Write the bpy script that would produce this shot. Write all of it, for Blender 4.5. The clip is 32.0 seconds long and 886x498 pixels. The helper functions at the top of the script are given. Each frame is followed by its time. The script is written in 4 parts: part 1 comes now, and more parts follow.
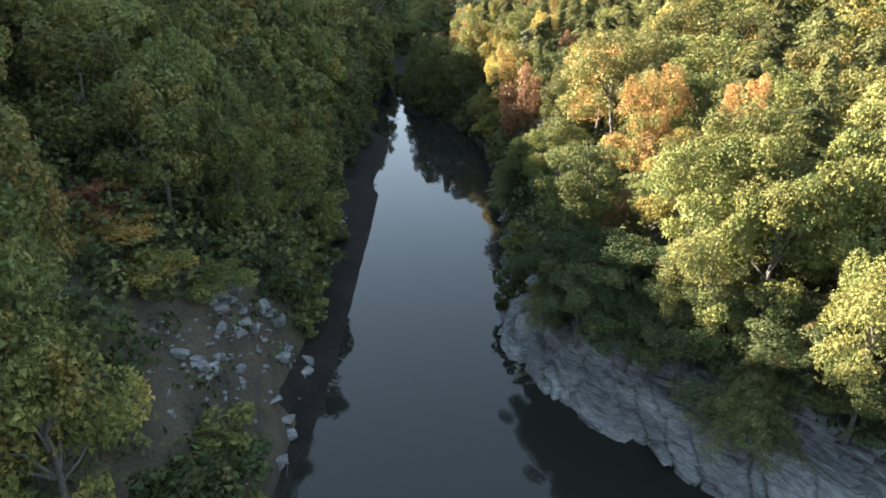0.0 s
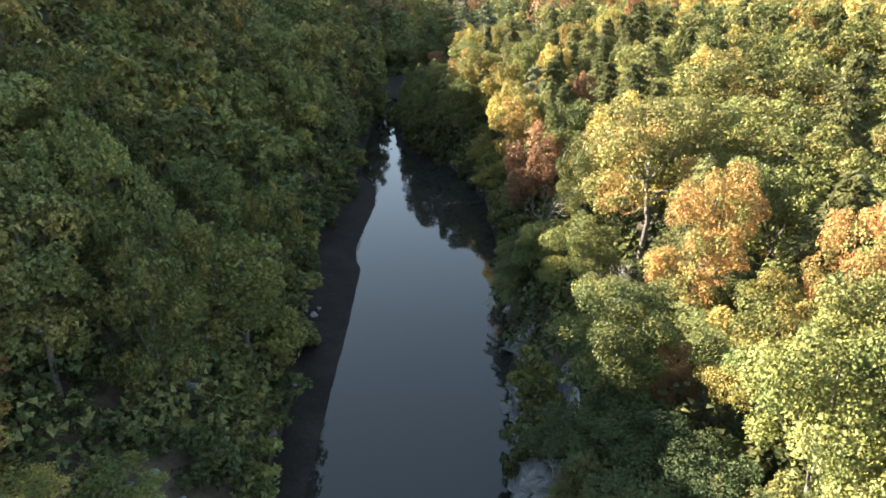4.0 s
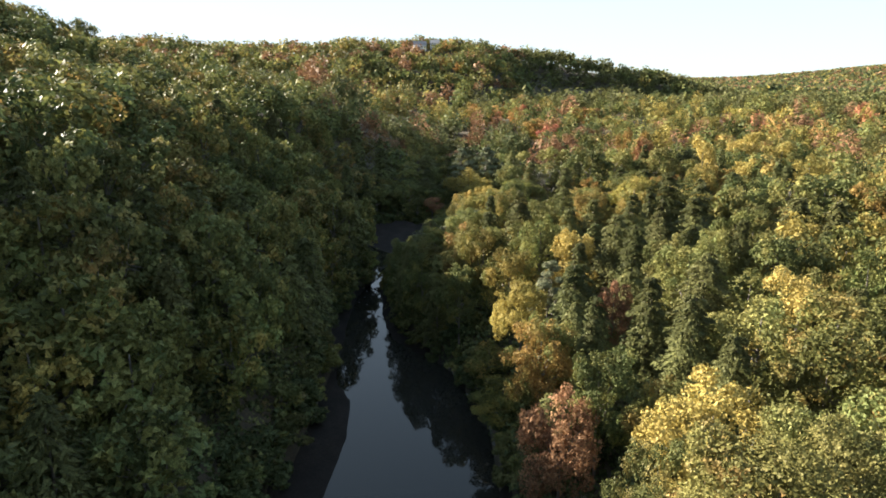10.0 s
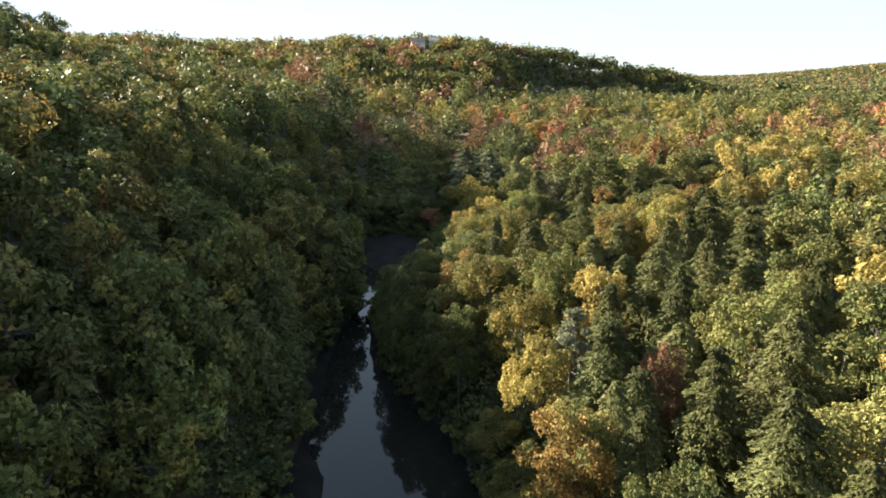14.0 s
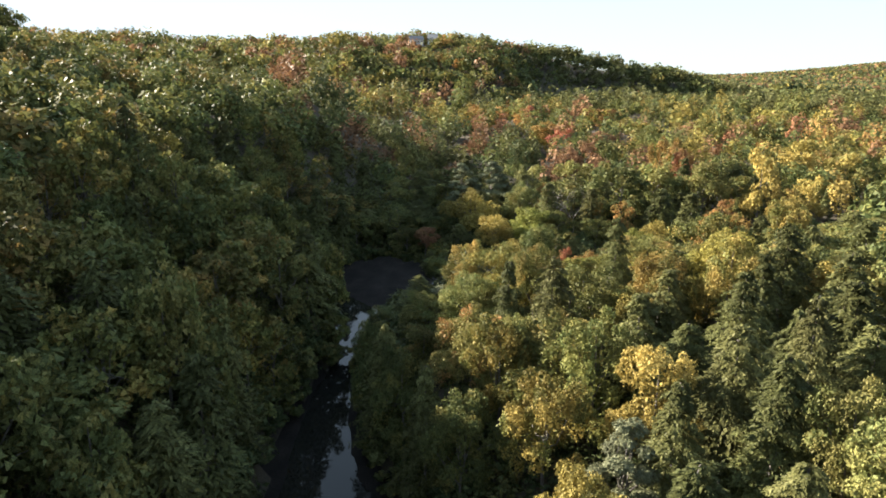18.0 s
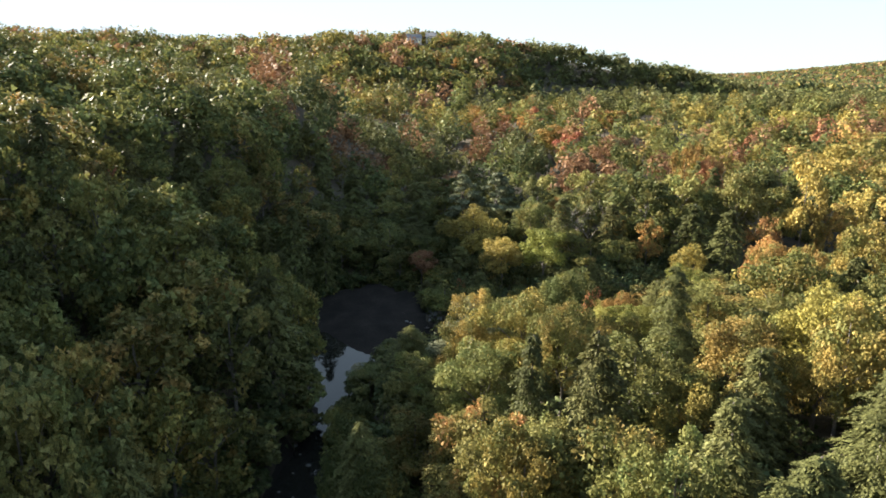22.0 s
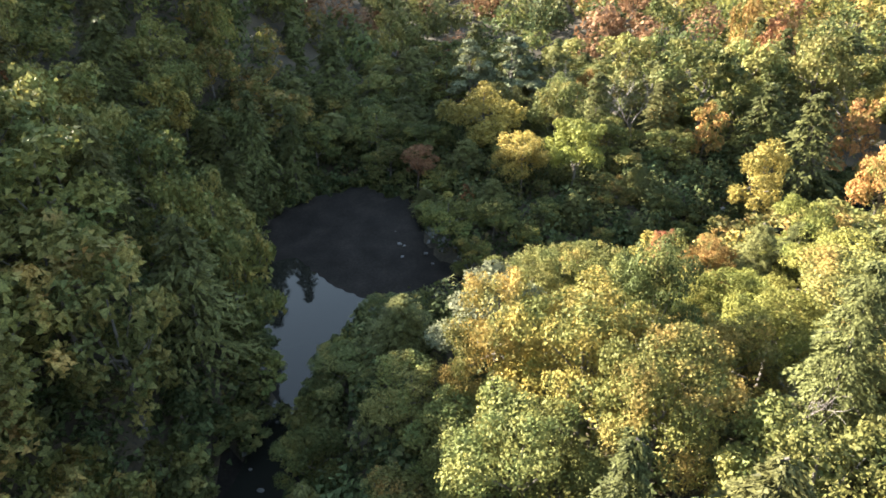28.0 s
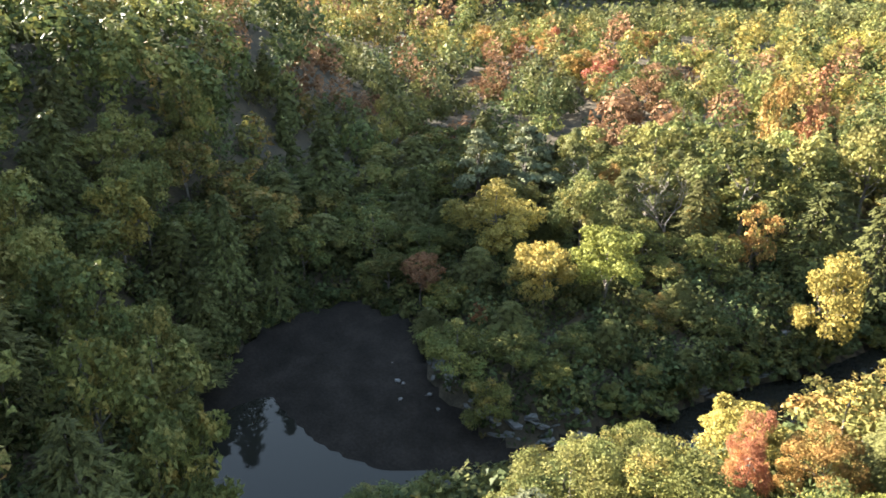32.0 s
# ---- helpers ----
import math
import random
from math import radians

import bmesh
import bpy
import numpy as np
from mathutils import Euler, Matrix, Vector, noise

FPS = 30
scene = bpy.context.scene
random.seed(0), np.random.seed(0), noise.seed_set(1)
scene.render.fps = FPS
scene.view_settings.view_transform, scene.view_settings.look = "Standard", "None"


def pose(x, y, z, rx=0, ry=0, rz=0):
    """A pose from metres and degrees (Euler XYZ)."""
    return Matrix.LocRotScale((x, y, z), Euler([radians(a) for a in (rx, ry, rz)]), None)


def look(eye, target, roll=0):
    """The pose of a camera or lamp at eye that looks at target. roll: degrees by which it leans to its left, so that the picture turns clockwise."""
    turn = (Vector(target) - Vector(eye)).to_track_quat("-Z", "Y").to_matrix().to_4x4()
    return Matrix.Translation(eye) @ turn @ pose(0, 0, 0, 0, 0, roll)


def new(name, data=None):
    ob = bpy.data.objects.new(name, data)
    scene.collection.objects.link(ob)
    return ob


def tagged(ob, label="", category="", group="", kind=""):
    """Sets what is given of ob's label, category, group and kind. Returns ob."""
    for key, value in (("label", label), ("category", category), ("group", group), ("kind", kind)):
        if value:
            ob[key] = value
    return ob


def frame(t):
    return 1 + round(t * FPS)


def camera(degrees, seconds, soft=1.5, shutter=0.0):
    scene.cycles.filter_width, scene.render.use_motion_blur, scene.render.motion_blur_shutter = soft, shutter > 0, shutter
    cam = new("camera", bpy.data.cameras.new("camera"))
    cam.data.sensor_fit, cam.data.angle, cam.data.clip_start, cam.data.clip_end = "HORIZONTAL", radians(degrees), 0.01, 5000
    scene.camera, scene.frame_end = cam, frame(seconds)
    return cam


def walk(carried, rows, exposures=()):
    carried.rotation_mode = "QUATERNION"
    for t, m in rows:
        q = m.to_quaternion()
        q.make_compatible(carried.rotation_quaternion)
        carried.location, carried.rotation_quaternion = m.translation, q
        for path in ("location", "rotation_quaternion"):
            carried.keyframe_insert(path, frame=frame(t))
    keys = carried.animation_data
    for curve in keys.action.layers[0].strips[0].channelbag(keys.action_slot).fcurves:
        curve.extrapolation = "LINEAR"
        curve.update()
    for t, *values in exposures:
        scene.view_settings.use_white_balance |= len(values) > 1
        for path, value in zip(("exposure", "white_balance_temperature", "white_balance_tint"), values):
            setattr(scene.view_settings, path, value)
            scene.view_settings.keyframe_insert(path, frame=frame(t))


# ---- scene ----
cam = camera(68.9, 32.0, soft=1.75)
METRES, EYE, TILT, LEAN, TURN = 180.0, 38.0, -24.0, 0.6, 0.0
ROWS = [
    (0.0, 0.0, 0.0, 0.0, 0.0, 0.0, -0.0),
    (0.5, 0.0001, 0.0134, 0.0074, -0.06, 0.02, -0.02),
    (1.0, 0.0004, 0.0256, 0.0142, -0.08, 0.03, -0.11),
    (1.5, 0.0009, 0.0383, 0.023, -0.08, -0.01, -0.17),
    (2.0, 0.0011, 0.0499, 0.032, -0.15, 0.02, -0.25),
    (2.5, 0.0015, 0.0622, 0.0423, -0.16, 0.02, -0.3),
    (3.0, 0.0018, 0.074, 0.0511, -0.19, 0.04, -0.38),
    (3.5, 0.002, 0.0864, 0.0608, -0.22, 0.05, -0.44),
    (5.5, 0.005, 0.134, 0.1023, -0.24, 0.03, -0.76),
    (6.0, 0.0054, 0.146, 0.1119, -0.26, 0.08, -0.84),
    (6.5, 0.0062, 0.1594, 0.1227, -0.26, 1.05, -0.87),
    (7.0, 0.0068, 0.1708, 0.1332, -0.22, 4.08, -0.9),
    (7.5, 0.0071, 0.182, 0.1445, -0.2, 7.42, -0.96),
    (8.0, 0.007, 0.1928, 0.1536, -0.25, 9.42, -1.04),
    (8.5, 0.0072, 0.2041, 0.1636, -0.25, 9.37, -1.01),
    (9.0, 0.0077, 0.2147, 0.1722, -0.24, 9.37, -0.99),
    (9.5, 0.008, 0.2265, 0.1798, -0.25, 9.36, -1.01),
    (10.0, 0.0084, 0.2375, 0.1858, -0.26, 9.35, -1.0),
    (10.5, 0.009, 0.2498, 0.1919, -0.26, 9.34, -0.99),
    (11.0, 0.0093, 0.2613, 0.1974, -0.27, 9.33, -1.0),
    (11.5, 0.0096, 0.2742, 0.203, -0.27, 9.31, -0.99),
    (12.0, 0.0098, 0.2869, 0.2086, -0.29, 9.3, -1.01),
    (12.5, 0.0099, 0.3014, 0.2152, -0.29, 9.28, -1.01),
    (13.0, 0.0102, 0.3154, 0.2215, -0.29, 9.25, -1.0),
    (13.5, 0.0104, 0.331, 0.2286, -0.3, 9.23, -1.0),
    (14.0, 0.0106, 0.3459, 0.2353, -0.29, 9.21, -0.99),
    (14.5, 0.0109, 0.3629, 0.243, -0.3, 9.19, -0.98),
    (16.5, 0.012, 0.4267, 0.2737, -0.3, 9.1, -0.98),
    (17.0, 0.0122, 0.4432, 0.2811, -0.31, 9.1, -0.99),
    (17.5, 0.0123, 0.4604, 0.2893, -0.31, 9.09, -0.98),
    (18.0, 0.0126, 0.4768, 0.2966, -0.32, 9.09, -0.99),
    (18.5, 0.0131, 0.4943, 0.3046, -0.31, 9.09, -0.93),
    (19.0, 0.0133, 0.51, 0.3117, -0.31, 9.09, -0.93),
    (19.5, 0.0135, 0.5269, 0.3194, -0.31, 9.08, -0.9),
    (20.0, 0.0137, 0.5425, 0.3262, -0.31, 9.08, -0.9),
    (20.5, 0.0137, 0.5587, 0.3334, -0.32, 9.09, -0.85),
    (21.0, 0.0137, 0.5736, 0.3397, -0.33, 9.09, -0.85),
    (21.5, 0.0138, 0.5895, 0.3464, -0.33, 9.1, -0.84),
    (22.0, 0.0137, 0.6039, 0.3523, -0.33, 9.1, -0.83),
    (22.5, 0.0136, 0.619, 0.3585, -0.33, 9.01, -0.82),
    (23.0, 0.0133, 0.6327, 0.3637, -0.34, 6.63, -0.77),
    (23.5, 0.0129, 0.6474, 0.3695, -0.35, 3.53, -0.72),
    (24.0, 0.0125, 0.6608, 0.3749, -0.38, 0.66, -0.68),
    (24.5, 0.012, 0.6753, 0.3808, -0.41, -2.34, -0.64),
    (26.5, 0.0107, 0.7337, 0.4035, -0.48, -3.71, -0.71),
    (27.0, 0.0105, 0.7469, 0.4088, -0.46, -3.67, -0.66),
    (27.5, 0.0103, 0.7613, 0.4147, -0.45, -3.67, -0.65),
    (28.0, 0.01, 0.7745, 0.4203, -0.44, -3.67, -0.64),
    (28.5, 0.0098, 0.7886, 0.4263, -0.42, -3.67, -0.6),
    (29.0, 0.0092, 0.8014, 0.4319, -0.42, -3.47, -0.59),
    (29.5, 0.0088, 0.8153, 0.4377, -0.41, -3.07, -0.6),
    (30.0, 0.0082, 0.8275, 0.4433, -0.41, -2.21, -0.63),
    (30.5, 0.0076, 0.8406, 0.4491, -0.39, -1.06, -0.64),
    (31.0, 0.0071, 0.8522, 0.4543, -0.35, 0.05, -0.66),
    (31.5, 0.0065, 0.8644, 0.4599, -0.3, 1.26, -0.65),
    (32.0, 0.0061, 0.8762, 0.4648, -0.27, 2.38, -0.71),
]
walk(cam, [(t, pose(0, 0, EYE, TILT, LEAN, TURN) @ pose(METRES * x, METRES * y, METRES * z, 90 + pitch, roll, yaw)) for t, x, y, z, yaw, pitch, roll in ROWS],
     exposures=[(t, e, 6750, 10) for t, e in ((0.0, 3.66), (6.2, 3.7), (8.2, 2.7), (22.5, 2.7), (24.5, 3.62), (32.0, 3.62))])

# ---- light: low morning sun from the left, clear sky ----
SUN_AZ, SUN_EL = -62.0, 21.2          # degrees from straight ahead (left is minus), above the horizon
world = bpy.data.worlds.new("world")
scene.world = world
world.use_nodes = True
wn = world.node_tree.nodes
sky = wn.new("ShaderNodeTexSky")
sky.sky_type, sky.sun_disc = "NISHITA", False
sky.sun_elevation, sky.sun_rotation = radians(SUN_EL), radians(SUN_AZ)
sky.air_density, sky.dust_density, sky.ozone_density = 1.0, 0.15, 1.2
wn["Background"].inputs["Strength"].default_value = 0.15
# bright air near the horizon levels off: colour * k / (colour + k)
top, low, ratio = wn.new("ShaderNodeVectorMath"), wn.new("ShaderNodeVectorMath"), wn.new("ShaderNodeVectorMath")
top.operation, low.operation, ratio.operation = "MULTIPLY", "ADD", "DIVIDE"
for node in (top, low):
    node.inputs[1].default_value = (1.2, 1.48, 1.8)
    world.node_tree.links.new(sky.outputs[0], node.inputs[0])
world.node_tree.links.new(top.outputs[0], ratio.inputs[0])
world.node_tree.links.new(low.outputs[0], ratio.inputs[1])
world.node_tree.links.new(ratio.outputs[0], wn["Background"].inputs["Color"])
sun = new("sun", bpy.data.lights.new("sun", "SUN"))
sun.data.energy, sun.data.angle, sun.data.color = 4.4, radians(0.6), (1.0, 0.92, 0.80)
way = Vector((math.sin(radians(SUN_AZ)) * math.cos(radians(SUN_EL)), math.cos(radians(SUN_AZ)) * math.cos(radians(SUN_EL)), math.sin(radians(SUN_EL))))
sun.matrix_world = look(way * 300, (0, 0, 0))


# ---- materials ----
def blank(name):
    m = bpy.data.materials.new(name)
    m.use_nodes = True
    n = m.node_tree.nodes
    return m, n, m.node_tree.links, n["Principled BSDF"]


def ramp(n, stops):
    r = n.new("ShaderNodeValToRGB")
    e = r.color_ramp.elements
    while len(e) < len(stops):
        e.new(0.5)
    for k, (p, c) in enumerate(stops):
        e[k].position, e[k].color = p, (*c, 1)
    return r


def foliage(name, inner, common, bright, patch=None, amount=0.45, trans=0.24, rich=0.91):
    """Leaves: every leaf spray takes its own tone; patch: a second colour in uneven patches of the crown."""
    m, n, l, p = blank(name)
    geo, info, tc = n.new("ShaderNodeNewGeometry"), n.new("ShaderNodeObjectInfo"), n.new("ShaderNodeTexCoord")
    between = lambda a, b: tuple((p + q) / 2 for p, q in zip(a, b))
    r = ramp(n, [(0.0, between(inner, common)), (0.5, common), (1.0, between(common, bright))])
    l.new(geo.outputs["Random Per Island"], r.inputs[0])
    col = r.outputs[0]
    tex = n.new("ShaderNodeTexNoise")
    tex.noise_dimensions = "4D"
    tex.inputs["Scale"].default_value, tex.inputs["Detail"].default_value = 0.33, 2.5
    w = n.new("ShaderNodeMath")
    w.operation = "MULTIPLY"
    w.inputs[1].default_value = 40.0
    l.new(info.outputs["Random"], w.inputs[0])
    l.new(tc.outputs["Object"], tex.inputs["Vector"])
    l.new(w.outputs[0], tex.inputs["W"])
    if patch:
        step = ramp(n, [(1.0 - amount - 0.08, (0, 0, 0)), (1.0 - amount + 0.08, (1, 1, 1))])
        l.new(tex.outputs[0], step.inputs[0])
        mix = n.new("ShaderNodeMix")
        mix.data_type = "RGBA"
        l.new(step.outputs[0], mix.inputs[0])
        l.new(col, mix.inputs[6])
        mix.inputs[7].default_value = (*patch, 1)
        col = mix.outputs[2]
    hsv = n.new("ShaderNodeHueSaturation")
    hue, val = n.new("ShaderNodeMapRange"), n.new("ShaderNodeMapRange")
    hue.inputs["To Min"].default_value, hue.inputs["To Max"].default_value = 0.492, 0.522
    val.inputs["To Min"].default_value, val.inputs["To Max"].default_value = 0.72, 1.25
    l.new(info.outputs["Random"], hue.inputs[0])
    l.new(tex.outputs[0], val.inputs[0])
    hsv.inputs["Saturation"].default_value = 0.94 * rich
    l.new(hue.outputs[0], hsv.inputs["Hue"])
    leaf, tone, both = n.new("ShaderNodeTexNoise"), n.new("ShaderNodeMapRange"), n.new("ShaderNodeMath")
    leaf.inputs["Scale"].default_value, leaf.inputs["Detail"].default_value = 7.0, 1.0
    l.new(tc.outputs["Object"], leaf.inputs["Vector"])
    tone.inputs["From Min"].default_value, tone.inputs["From Max"].default_value = 0.3, 0.7
    tone.inputs["To Min"].default_value, tone.inputs["To Max"].default_value = 0.55, 1.45
    l.new(leaf.outputs[0], tone.inputs[0])
    broad, crown_tone, mass = n.new("ShaderNodeTexNoise"), n.new("ShaderNodeMapRange"), n.new("ShaderNodeMath")
    broad.noise_dimensions = "4D"
    broad.inputs["Scale"].default_value, broad.inputs["Detail"].default_value = 0.1, 0.5
    l.new(tc.outputs["Object"], broad.inputs["Vector"])
    l.new(w.outputs[0], broad.inputs["W"])
    crown_tone.inputs["From Min"].default_value, crown_tone.inputs["From Max"].default_value = 0.3, 0.7
    crown_tone.inputs["To Min"].default_value, crown_tone.inputs["To Max"].default_value = 0.62, 1.3
    l.new(broad.outputs[0], crown_tone.inputs[0])
    mass.operation = both.operation = "MULTIPLY"
    l.new(val.outputs[0], mass.inputs[0])
    l.new(crown_tone.outputs[0], mass.inputs[1])
    l.new(mass.outputs[0], both.inputs[0])
    l.new(tone.outputs[0], both.inputs[1])
    l.new(both.outputs[0], hsv.inputs["Value"])
    l.new(col, hsv.inputs["Color"])
    l.new(hsv.outputs[0], p.inputs["Base Color"])
    p.inputs["Roughness"].default_value = 0.55
    p.inputs["Specular IOR Level"].default_value = 0.07
    tr, ms = n.new("ShaderNodeBsdfTranslucent"), n.new("ShaderNodeMixShader")
    l.new(hsv.outputs[0], tr.inputs["Color"])
    ms.inputs[0].default_value = trans
    l.new(p.outputs[0], ms.inputs[1])
    l.new(tr.outputs[0], ms.inputs[2])
    l.new(ms.outputs[0], n["Material Output"].inputs["Surface"])
    return m


def mineral(name, dark, mid, light, scale=1.0, rough=0.85, strata=(1.0, 1.0, 1.0), bump=0.6, cracks=0.6):
    """Rough stone or soil: two scales of colour, streaks along the strata, cracks and grain in relief."""
    m, n, l, p = blank(name)
    tc, mp = n.new("ShaderNodeTexCoord"), n.new("ShaderNodeMapping")
    mp.inputs["Scale"].default_value = strata
    mp.inputs["Rotation"].default_value = (0.5, 0.35, 0.6)
    l.new(tc.outputs["Object"], mp.inputs[0])
    big, fine, crack = n.new("ShaderNodeTexNoise"), n.new("ShaderNodeTexNoise"), n.new("ShaderNodeTexVoronoi")
    big.inputs["Scale"].default_value, big.inputs["Detail"].default_value = 0.35 * scale, 6
    fine.inputs["Scale"].default_value, fine.inputs["Detail"].default_value = 3.5 * scale, 8
    crack.feature = "DISTANCE_TO_EDGE"
    crack.inputs["Scale"].default_value = 0.8 * scale
    for t in (big, fine, crack):
        l.new(mp.outputs[0], t.inputs["Vector"])
    add = n.new("ShaderNodeMath")
    add.operation = "MULTIPLY_ADD"
    add.inputs[1].default_value = 0.55
    l.new(big.outputs[0], add.inputs[0])
    half = n.new("ShaderNodeMath")
    half.operation = "MULTIPLY"
    half.inputs[1].default_value = 0.45
    l.new(fine.outputs[0], half.inputs[0])
    l.new(half.outputs[0], add.inputs[2])
    r = ramp(n, [(0.35, dark), (0.5, mid), (0.66, light)])
    l.new(add.outputs[0], r.inputs[0])
    l.new(r.outputs[0], p.inputs["Base Color"])
    p.inputs["Roughness"].default_value = rough
    cr = ramp(n, [(0.0, (0, 0, 0)), (0.06, (1, 1, 1))])
    l.new(crack.outputs[0], cr.inputs[0])
    hsum = n.new("ShaderNodeMath")
    hsum.operation = "MULTIPLY_ADD"
    hsum.inputs[1].default_value = cracks
    l.new(cr.outputs[0], hsum.inputs[0])
    l.new(add.outputs[0], hsum.inputs[2])
    b = n.new("ShaderNodeBump")
    b.inputs["Strength"].default_value, b.inputs["Distance"].default_value = bump, 0.25
    l.new(hsum.outputs[0], b.inputs["Height"])
    l.new(b.outputs[0], p.inputs["Normal"])
    return m


MAT = {
    "oak": foliage("oak_leaves", (0.06, 0.07, 0.017), (0.14, 0.14, 0.03), (0.24, 0.21, 0.045), (0.28, 0.17, 0.028), 0.42, rich=0.92),
    "green": foliage("green_leaves", (0.045, 0.058, 0.016), (0.10, 0.115, 0.028), (0.17, 0.17, 0.045), (0.19, 0.155, 0.03), 0.42),
    "olive": foliage("olive_leaves", (0.08, 0.085, 0.02), (0.19, 0.175, 0.035), (0.30, 0.25, 0.06), (0.13, 0.15, 0.035), 0.45),
    "yellow": foliage("yellow_leaves", (0.15, 0.11, 0.02), (0.33, 0.24, 0.035), (0.46, 0.35, 0.06), (0.20, 0.18, 0.035), 0.38, rich=0.92),
    "lime": foliage("lime_leaves", (0.11, 0.11, 0.018), (0.225, 0.21, 0.03), (0.36, 0.32, 0.05), (0.14, 0.155, 0.025), 0.40),
    "gold": foliage("gold_leaves", (0.13, 0.085, 0.016), (0.30, 0.20, 0.027), (0.43, 0.29, 0.045), (0.13, 0.13, 0.028), 0.5, rich=0.92),
    "orange": foliage("orange_leaves", (0.17, 0.07, 0.015), (0.37, 0.17, 0.028), (0.48, 0.27, 0.045), (0.15, 0.155, 0.035), 0.45, rich=0.92),
    "rust": foliage("rust_leaves", (0.10, 0.045, 0.02), (0.23, 0.105, 0.04), (0.33, 0.17, 0.07), (0.17, 0.14, 0.035), 0.30),
    "red": foliage("red_leaves", (0.15, 0.035, 0.02), (0.40, 0.09, 0.04), (0.50, 0.17, 0.075), (0.38, 0.16, 0.04), 0.45),
    "hemlock": foliage("hemlock_needles", (0.046, 0.05, 0.016), (0.112, 0.114, 0.03), (0.195, 0.185, 0.052), None, 0, 0.25),
    "pine": foliage("pine_needles", (0.06, 0.07, 0.035), (0.125, 0.135, 0.065), (0.20, 0.205, 0.11), None, 0, 0.15),
    "shrub": foliage("shrub_leaves", (0.035, 0.05, 0.018), (0.075, 0.095, 0.03), (0.13, 0.14, 0.04), (0.16, 0.10, 0.03), 0.33),
}
MAT["turning"] = foliage("turning_leaves", (0.08, 0.08, 0.02), (0.19, 0.165, 0.035), (0.30, 0.24, 0.06), (0.40, 0.16, 0.03), 0.38)
MAT["bark"] = mineral("bark", (0.05, 0.042, 0.035), (0.12, 0.105, 0.09), (0.22, 0.20, 0.18), 3.0, 0.9, (3, 3, 0.5))
MAT["twig"] = mineral("pale_twigs", (0.12, 0.10, 0.09), (0.20, 0.175, 0.16), (0.29, 0.26, 0.24), 4.0, 0.9)
MAT["rock"] = mineral("schist", (0.04, 0.041, 0.04), (0.13, 0.13, 0.125), (0.27, 0.268, 0.258), 0.7, 0.75, (0.5, 0.5, 2.6), 0.6)
MAT["boulder"] = mineral("boulder_stone", (0.07, 0.07, 0.068), (0.17, 0.168, 0.162), (0.30, 0.295, 0.285), 1.4, 0.8)
# near-black: on the bend's flat the colour imitates water mirroring the dark hillside
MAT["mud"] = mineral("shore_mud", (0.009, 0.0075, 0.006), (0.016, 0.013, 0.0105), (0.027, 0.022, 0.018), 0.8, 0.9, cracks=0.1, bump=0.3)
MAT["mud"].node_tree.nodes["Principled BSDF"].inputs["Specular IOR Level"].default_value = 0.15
MAT["soil"] = mineral("leaf_litter", (0.022, 0.018, 0.011), (0.048, 0.038, 0.022), (0.085, 0.062, 0.036), 0.9, 0.95, cracks=0.0)


def water_material():
    m, n, l, p = blank("river_water")
    p.inputs["Base Color"].default_value = (0.016, 0.016, 0.013, 1)
    p.inputs["Roughness"].default_value = 0.03
    p.inputs["IOR"].default_value = 1.333
    tc, rip, broad = n.new("ShaderNodeTexCoord"), n.new("ShaderNodeTexNoise"), n.new("ShaderNodeTexNoise")
    rip.inputs["Scale"].default_value, rip.inputs["Detail"].default_value = 1.1, 3
    broad.inputs["Scale"].default_value = 0.12
    l.new(tc.outputs["Object"], rip.inputs["Vector"])
    l.new(tc.outputs["Object"], broad.inputs["Vector"])
    mul = n.new("ShaderNodeMath")
    mul.operation = "MULTIPLY"
    l.new(rip.outputs[0], mul.inputs[0])
    l.new(broad.outputs[0], mul.inputs[1])
    b = n.new("ShaderNodeBump")
    b.inputs["Strength"].default_value, b.inputs["Distance"].default_value = 0.25, 0.012
    l.new(mul.outputs[0], b.inputs["Height"])
    l.new(b.outputs[0], p.inputs["Normal"])
    return m


MAT["water"] = water_material()

# ---- plan: the two banks of the river, downstream end first ----
OUTER = [(-22, -160), (-15, 0), (-14, 39), (-15, 60), (-16, 78), (-18, 97), (-20, 118), (-18, 135), (-19, 158), (-22, 186), (-20, 203), (-17, 215), (-21, 227),
         (-28, 239), (-31, 250), (-27, 266), (-14, 274), (-3, 266), (0, 252), (5, 243), (12, 240), (21, 243), (31, 248), (41, 253), (55, 258), (70, 266), (100, 285),
         (160, 300), (260, 280)]
INNER = [(46, -160), (36, 0), (27, 30), (20, 39), (15, 44), (9, 51), (6, 59), (7, 70), (9, 93), (10, 116), (9, 140), (4, 161), (-1, 168.5), (-6, 176), (-8.5, 184), (-10.2, 192),
         (-11.3, 200), (-12.2, 208), (-12, 216), (-9, 222), (-4, 226.5), (6, 229), (16, 229), (27, 232), (42, 238), (60, 244), (85, 256), (115, 272), (170, 286), (260, 264)]


